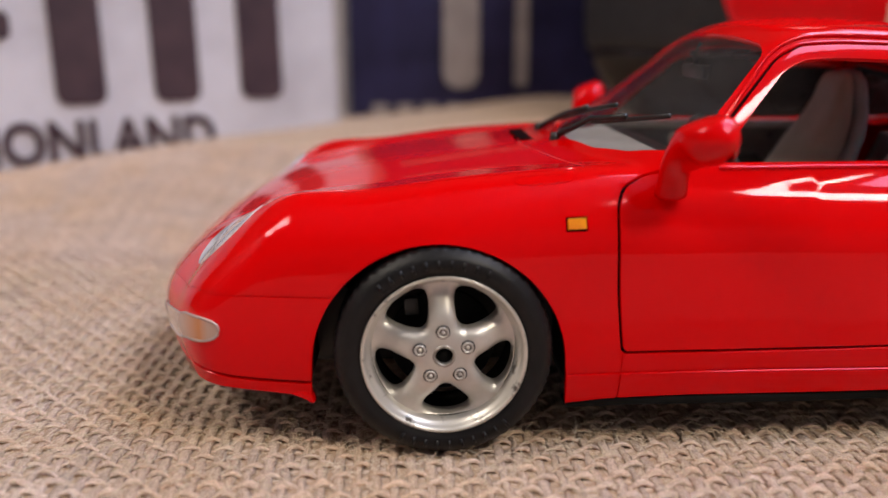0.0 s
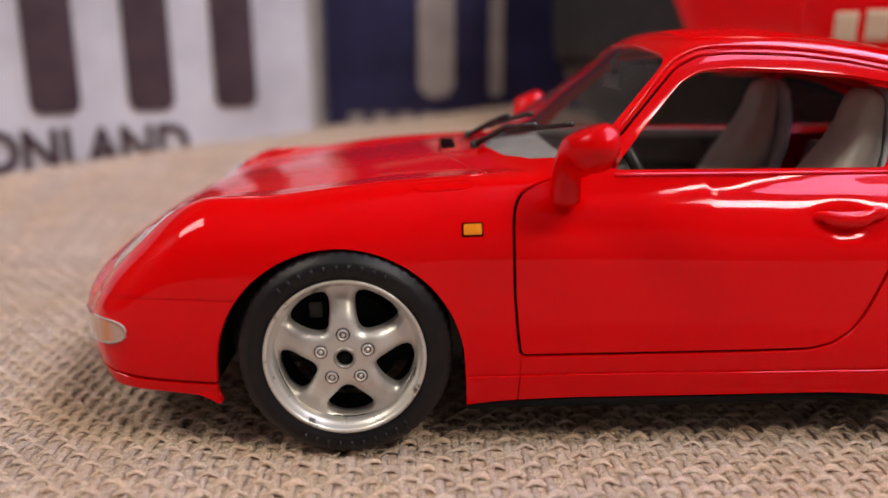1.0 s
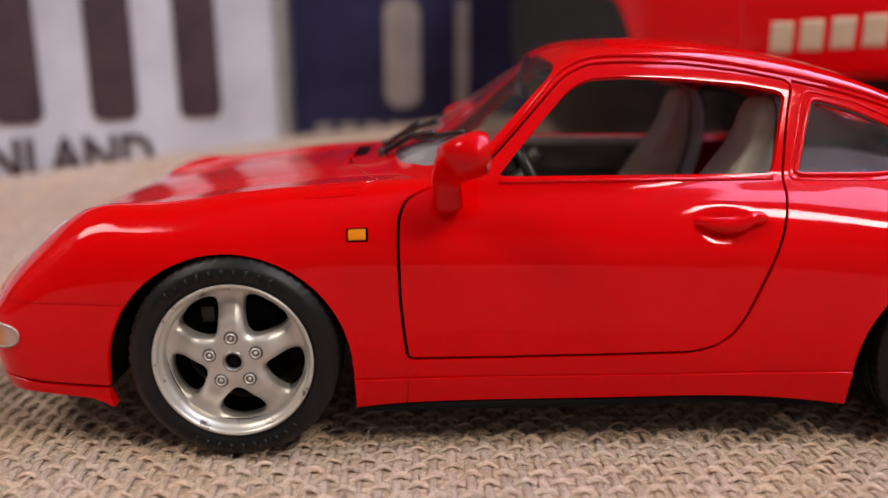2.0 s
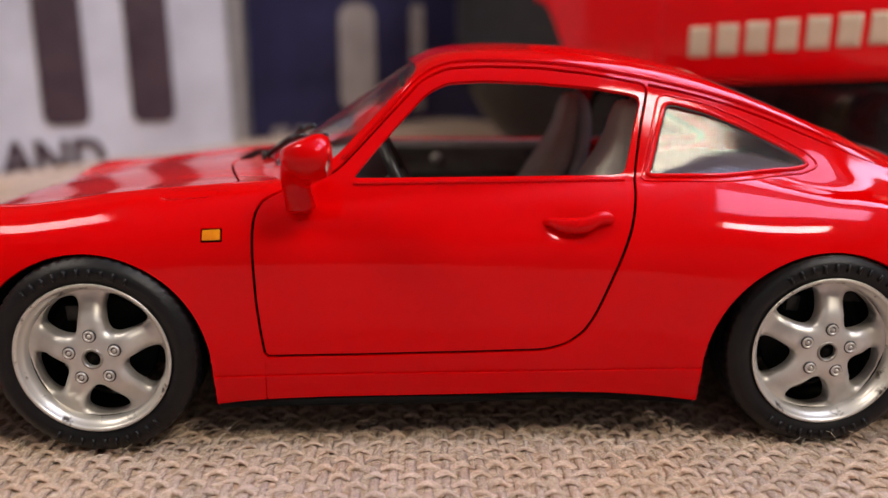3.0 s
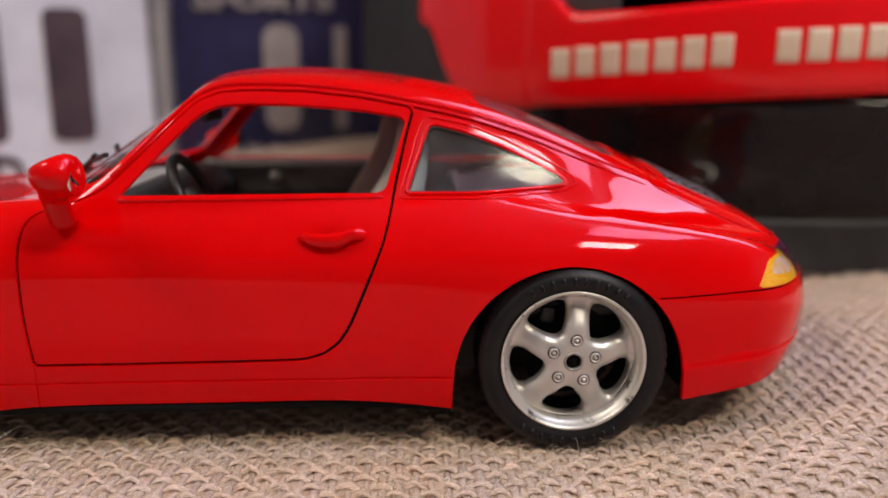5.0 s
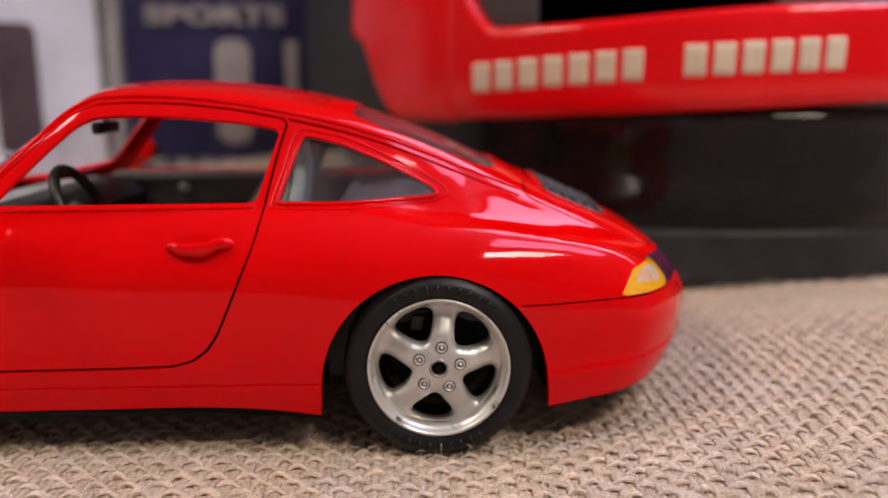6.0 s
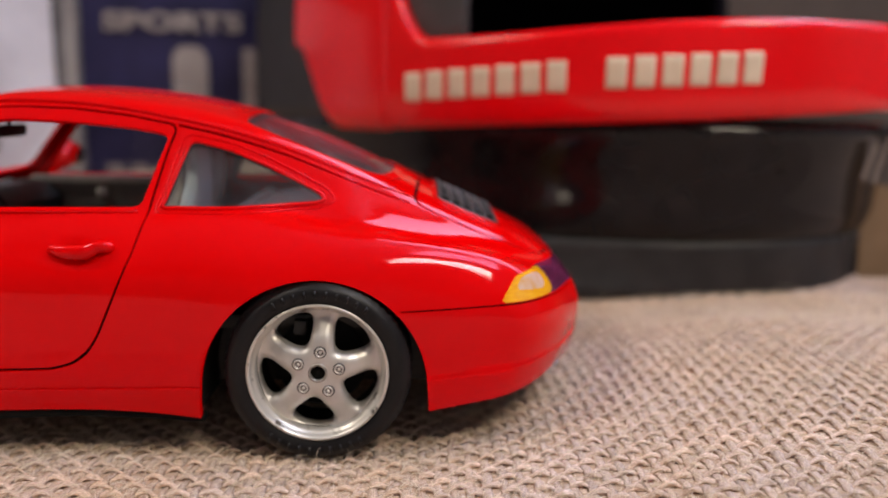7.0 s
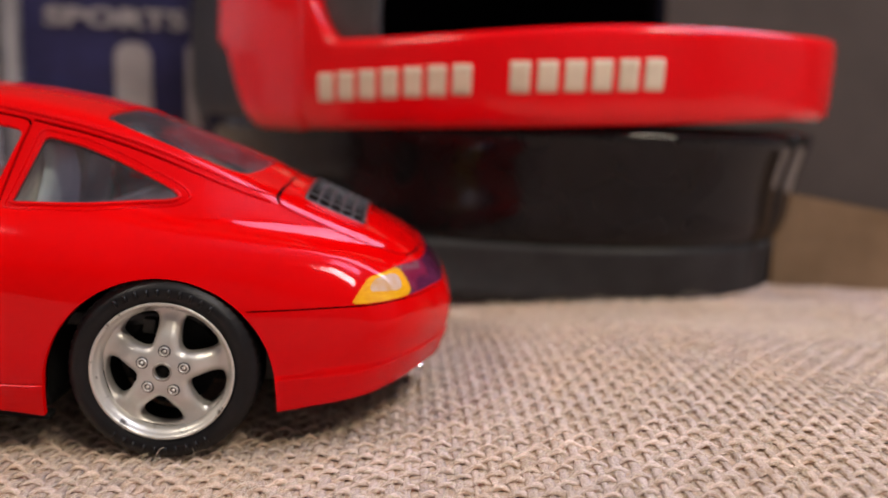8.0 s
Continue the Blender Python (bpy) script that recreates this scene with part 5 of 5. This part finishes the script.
def lettering(parent, text, x, z, height, length, mat, bold=0.0):
    """Raised capitals of the given height and length, as a mesh."""
    c = bpy.data.curves.new("lettering", "FONT")
    c.body, c.size, c.extrude, c.offset = text, height / 0.72 * MM, 0.5 * MM, bold * MM
    c.bevel_depth, c.resolution_u = 0.15 * MM, 3
    tmp = bpy.data.objects.new("lettering", c)
    me = bpy.data.meshes.new_from_object(tmp)
    bpy.data.objects.remove(tmp)
    me.materials.clear()
    me.materials.append(mat)
    xs = [v.co.x for v in me.vertices]
    ob = part("lettering", me, parent)
    ob.location, ob.rotation_euler, ob.scale = Vector((x, -0.9, z)) * MM, (radians(90), 0, 0), (length * MM / (max(xs) - min(xs)), 1, 1)
    return ob


BORDER = material("worn_plate_edge", (0.16, 0.16, 0.19), 0.5)
vary(BORDER, (0.08, 0.08, 0.11), (0.26, 0.25, 0.26), 80)
PALEEDGE = material("pale_worn_metal_edge", (0.42, 0.40, 0.41), 0.5)
vary(PALEEDGE, (0.26, 0.24, 0.25), (0.50, 0.47, 0.48), 60, stretch=(1, 1, 0.2))
white = plate("white_number_plate", "aged white enamel number plate with dark raised bars", 305, 152, WHITEPAINT, WHITEPAINT)
white.location = Vector((-306, 97.5, 3)) * MM
white.rotation_euler = (radians(-3), 0, radians(29))
bar(white, 149, 163, 61, 72, DARKFIG, 3)
for xc in (187, 227, 266):
    bar(white, xc - 10, xc + 10, 34, 98, DARKFIG, 5)
lettering(white, "IONLAND", 149, 10.5, 17.5, 92, DARKFIG, 0.5)
navy = plate("navy_number_plate", "worn navy enamel number plate with ivory raised bars", 158, 152, NAVYPAINT, BORDER)
navy.location = Vector((-37, 266, 2)) * MM
navy.rotation_euler = (radians(-2), 0, radians(2))
bar(navy, -6.0, -0.8, 3, 149, PALEEDGE, 1.5, "edge_band")
bar(navy, -9.6, -6.4, 3, 149, BORDER, 1.2, "edge_band")
bar(navy, 50.5, 69.5, 37, 94, IVORY, 8)
bar(navy, 88.5, 95.5, 38, 93, IVORY, 2)
lettering(navy, "SPORTS", 14, 102, 9.5, 75, IVORY, 0.35)
for i in range(7):
    bar(navy, 13 + 13 * i, 22 + 13 * i, 20.5, 29, IVORY, 1.5)

# ---- the red and black helmet behind the car ----
HELM_BLACK = material("black_gloss_shell", (0.010, 0.009, 0.010), 0.18, spec=0.26)
vary(HELM_BLACK, (0.005, 0.004, 0.005), (0.012, 0.010, 0.011), 60)
vary(HELM_BLACK, grey(0.06), grey(0.10), 90, "Roughness")
HELM_RED = material("red_helmet_enamel", (0.62, 0.001, 0.003), 0.12, spec=0.4)
vary(HELM_RED, (0.80, 0.0015, 0.005), (0.88, 0.0025, 0.007), 30)
LINING = material("dark_lining", (0.004, 0.0035, 0.006), 0.75, spec=0.06)
vary(LINING, (0.003, 0.0025, 0.0045), (0.006, 0.005, 0.009), 200)
NECK = material("dark_grey_rubber", grey(0.02), 0.5, spec=0.35)
vary(NECK, (0.014, 0.0135, 0.015), (0.026, 0.025, 0.027), 120)
HINGE = material("dark_grey_plastic", grey(0.05), 0.45)
vary(HINGE, (0.035, 0.034, 0.038), (0.06, 0.058, 0.064), 90)
CREAMPAINT = material("cream_lettering_paint", (0.72, 0.60, 0.46), 0.45)
vary(CREAMPAINT, (0.66, 0.55, 0.42), (0.78, 0.66, 0.52), 80)
HC, HA, HB, HT = (200.0, 189.0), 157.0, 112.0, radians(-50.2)
helm_grow = spline([8, 14, 25, 26, 40, 58, 75, 95, 120, 150, 185, 215, 236, 246], [0.93, 0.94, 0.95, 0.955, 0.965, 0.985, 1.0, 1.0, 0.985, 0.94, 0.83, 0.64, 0.38, 0.02])


def helm_point(a, z, lift=0.0):
    """A point of the helmet's shell at a plan angle and height; the base is squarer than the shell."""
    g = float(helm_grow(z))
    u, v = (HA * g + lift) * math.cos(a), (HB * g + lift) * math.sin(a)
    if u < -80:  # the back is blunter
        u = -80 - 24 * (1 - math.exp((u + 80) / 24))
    x, y = u * math.cos(HT) - v * math.sin(HT), u * math.sin(HT) + v * math.cos(HT)
    foot = (1.0 - min(1.0, max(0.0, (z - 8) / 58.0))) ** 1.9
    w = math.atan2(y, x)
    r = (abs(math.cos(w) / (98.0 + lift)) ** 2.6 + abs(math.sin(w) / (105.0 + lift)) ** 2.6) ** (-1 / 2.6)
    bx, by = 224.0 + r * math.cos(w), 165.0 + r * math.sin(w)
    return (HC[0] + x + (bx - HC[0] - x) * foot, HC[1] + y + (by - HC[1] - y) * foot, z)


def helm_patch(a0, a1, low, high, lift, thick, na=60, nz=14):
    """A curved solid between two plan angles; low and high give its edges along the angle."""
    verts, faces = [], []
    for lf in (lift, lift - thick):
        for i in range(na + 1):
            a = a0 + (a1 - a0) * i / na
            for j in range(nz + 1):
                z = low(i / na) + (high(i / na) - low(i / na)) * j / nz
                round_off = 1.0 * (max(0, 1 - j / 1.2) ** 2 + max(0, 1 - (nz - j) / 1.2) ** 2) if lf == lift else 0
                verts.append(helm_point(a, z, lf - round_off))
    k, m = nz + 1, (na + 1) * (nz + 1)
    for i in range(na):
        for j in range(nz):
            q = (i * k + j, (i + 1) * k + j, (i + 1) * k + j + 1, i * k + j + 1)
            faces += [q, tuple(m + p for p in reversed(q))]
        for j in (0, nz):
            q = (i * k + j, (i + 1) * k + j, m + (i + 1) * k + j, m + i * k + j)
            faces.append(q if j else tuple(reversed(q)))
    for i in (0, na):
        for j in range(nz):
            q = (i * k + j, i * k + j + 1, m + i * k + j + 1, m + i * k + j)
            faces.append(q if i == 0 else tuple(reversed(q)))
    return verts, faces


def plan_angle(x, y):
    dx, dy = x - HC[0], y - HC[1]
    u, v = dx * math.cos(HT) + dy * math.sin(HT), -dx * math.sin(HT) + dy * math.cos(HT)
    return math.atan2(v / HB, u / HA)


helmet = thing("helmet", "glossy black and red full-face helmet resting on burlap", "helmet")
TAU = 2 * math.pi
part("neck_ring", mesh_from("neck_ring", *helm_patch(0, TAU, lambda t: 5.5, lambda t: 25.0, 0.8, 7, 120, 8), NECK), helmet, "black rubber neck ring")
part("lower_shell", mesh_from("lower_shell", *helm_patch(0, TAU, lambda t: 24.0, lambda t: 62.0, 0.0, 5, 120, 14), HELM_BLACK), helmet, "glossy black lower shell")
A_LEFT, A_CORNER = plan_angle(95, 133), plan_angle(138.5, 99.5)
A_FAR = -A_CORNER
part("chin_bar", mesh_from("chin_bar", *helm_patch(A_CORNER - 0.002, A_FAR, lambda t: 58.3 + 8.5 * min(1, t / 0.45), lambda t: 88.0 + 5.0 * smooth_step(0, 0.35, t) + 3 * smooth_step(0.4, 0.8, t) + 34 * max(0.0, 1 - t / 0.05) ** 2.6, 1.6, 6, 260, 14), HELM_RED), helmet, "red chin bar")
for a0, a1 in ((A_LEFT, A_CORNER), (A_FAR, -A_LEFT)):
    flip = a0 > 0
    edge = lambda t, f=flip: 57.6 + 30 * (1 - smooth_step(0, 0.62, (1 - t) if f else t)) ** 2
    part("cheek_panel", mesh_from("cheek_panel", *helm_patch(a0, a1, edge, lambda t: 165.0, 1.6, 6, 30, 30), HELM_RED), helmet, "red side panel")
part("rear_shell", mesh_from("rear_shell", *helm_patch(-A_LEFT - 0.35, TAU + A_LEFT + 0.35, lambda t: 60.0, lambda t: 166.0, 0.0, 5, 72, 24), NECK), helmet, "satin black rear shell")
part("crown", mesh_from("crown", *helm_patch(0, TAU, lambda t: 164.0, lambda t: 245.8, 0.6, 4, 120, 24), HELM_BLACK), helmet, "glossy black crown")
part("lining", mesh_from("lining", *helm_patch(A_FAR - 0.1, TAU + A_CORNER + 0.1, lambda t: 30.0, lambda t: 170.0, -10.0, 8, 60, 16), LINING), helmet, "dark padded lining")
part("hinge_cover", mesh_from("hinge_cover", *helm_patch(A_CORNER - 0.01, A_CORNER + 0.20, lambda t: 84.0, lambda t: 140.0, -4.0, 3, 16, 12), HINGE), helmet, "dark grey visor hinge")
a_p, a_e, a_d, a_n = plan_angle(143, 90), plan_angle(192.5, 59), plan_angle(201.5, 56), plan_angle(247.5, 48)
for a0, a1, count, z0, z1 in ((a_p, a_e, 7, 72.3, 76.2), (a_d, a_n, 6, 76.8, 79.0)):
    for i in range(count):
        b0 = a0 + (a1 - a0) * i / count
        zc = z0 + (z1 - z0) * i / count
        part("emblem_bar", mesh_from("emblem_bar", *helm_patch(b0 + (a1 - a0) / count * 0.06, b0 + (a1 - a0) / count * 0.80, lambda t, z=zc: z - 5.4, lambda t, z=zc: z + 5.6, 2.0, 1.2, 6, 8), CREAMPAINT), helmet, "plain cream bar")

# ---- brown board in place of the shaded burlap fold beside the helmet ----
# brown for burlap turned from the light: the shade is in the colour
SHADED_FOLD = material("shaded_burlap_brown", (0.20, 0.125, 0.075), 0.85, spec=0.2)
vary(SHADED_FOLD, (0.17, 0.11, 0.062), (0.25, 0.165, 0.10), 40)
relief(SHADED_FOLD, 700, 0.15, 0.0003)
board = thing("shaded_fold_board", "plain brown board standing in for a shaded burlap fold beside the helmet", "cardboard", at=(303.5, 85.0, 6.0))
part("sheet", bm_mesh("sheet", prism([(0, 0), (150, 0), (150, 13), (0, 36.0)], 2.5), SHADED_FOLD, bevel=0.5), board)
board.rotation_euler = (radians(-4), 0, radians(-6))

# ---- table and room ----
WALL = material("grey_brown_plaster", (0.08, 0.065, 0.055), 0.85)
vary(WALL, (0.20, 0.18, 0.17), (0.27, 0.25, 0.24), 5)
relief(WALL, 60, 0.2, 0.002)
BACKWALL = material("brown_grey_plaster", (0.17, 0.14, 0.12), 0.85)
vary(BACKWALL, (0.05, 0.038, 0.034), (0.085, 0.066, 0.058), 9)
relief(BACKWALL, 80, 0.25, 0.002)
CEIL = material("white_ceiling", grey(0.75), 0.9)
vary(CEIL, grey(0.70), grey(0.78), 4)
WOOD = material("oak_wood", (0.16, 0.09, 0.05), 0.5)
vary(WOOD, (0.20, 0.13, 0.08), (0.36, 0.25, 0.16), 12, stretch=(0.3, 5, 5))
FRAME = material("white_window_paint", grey(0.7), 0.4)
vary(FRAME, grey(0.64), grey(0.74), 20)

X0, X1, Y0, Y1, Z0, Z1 = -1800, 2200, -2600, 360, -760, 1800


def structure(name, bm, mat, label):
    return tagged(new(name, bm_mesh(name, bm, mat, False)), label, name.split("_")[0], kind="structure")


structure("floor", box(X0, X1, Y0, Y1, Z0 - 60, Z0), WOOD, "brown wooden floor boards")
SX0, SX1, SY0, SY1 = 745, 1555, -785, -115
_ceil = box(X0 - 100, SX0, Y0 - 100, Y1 + 100, Z1, Z1 + 60)
box(SX1, X1 + 100, Y0 - 100, Y1 + 100, Z1, Z1 + 60, _ceil)
box(SX0, SX1, Y0 - 100, SY0, Z1, Z1 + 60, _ceil)
box(SX0, SX1, SY1, Y1 + 100, Z1, Z1 + 60, _ceil)
structure("ceiling", _ceil, CEIL, "plain white painted ceiling with a skylight opening")
structure("wall_west", box(X0 - 100, X0, Y0, Y1, Z0, Z1), WALL, "plain grey-brown plaster wall")
structure("wall_east", box(X1, X1 + 100, Y0, Y1, Z0, Z1), WALL, "plain grey-brown plaster wall")


def wall_with_window(name, number, y0, y1, wx0, wx1, wz0, wz1, mat):
    bm = box(X0 - 100, wx0, y0, y1, Z0, Z1)
    box(wx1, X1 + 100, y0, y1, Z0, Z1, bm)
    box(wx0, wx1, y0, y1, Z0, wz0, bm)
    box(wx0, wx1, y0, y1, wz1, Z1, bm)
    structure(name, bm, mat, "plaster wall with a window opening")
    w = tagged(new("window_%d" % number), "white painted window frame in the wall", "window", kind="structure")
    ym = (y0 + y1) / 2
    for a, b, c, d in ((wx0, wx1, wz0, wz0 + 40), (wx0, wx1, wz1 - 40, wz1), (wx0, wx0 + 40, wz0 + 40, wz1 - 40), (wx1 - 40, wx1, wz0 + 40, wz1 - 40)):
        part("window_frame", bm_mesh("window_frame", box(a, b, ym - 20, ym + 20, c, d), FRAME, bevel=3), w)
    return ym


NW = (350, 1450, 620, 1660)
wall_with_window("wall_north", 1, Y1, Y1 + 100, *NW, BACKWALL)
structure("wall_south", box(X0 - 100, X1 + 100, Y0 - 100, Y0, Z0, Z1), WALL, "plain grey-brown plaster wall")
table = thing("table", "brown wooden table under the burlap cloth", "table", at=(0, 0, 0))
part("tabletop", bm_mesh("tabletop", box(-650, 950, -360, 345, -36, -4), WOOD, bevel=3), table)
leg = bm_mesh("leg", box(-30, 30, -30, 30, -760, -36), WOOD, bevel=4)
for x, y in ((-600, -310), (900, -310), (-600, 295), (900, 295)):
    part("leg", leg, table).location = Vector((x, y, 0)) * MM
for x, y, hx, hy in ((1060, -1220, 310, 150), (-1310, -450, 410, 230)):
    ceiling_lamp = thing("ceiling_lamp", "warm white panel lamp under the ceiling", "lamp", "ceiling lamps", at=(x, y, 1740))
    part("holder", bm_mesh("holder", box(-hx, hx, -hy, hy, 0, 60), FRAME, bevel=4), ceiling_lamp)
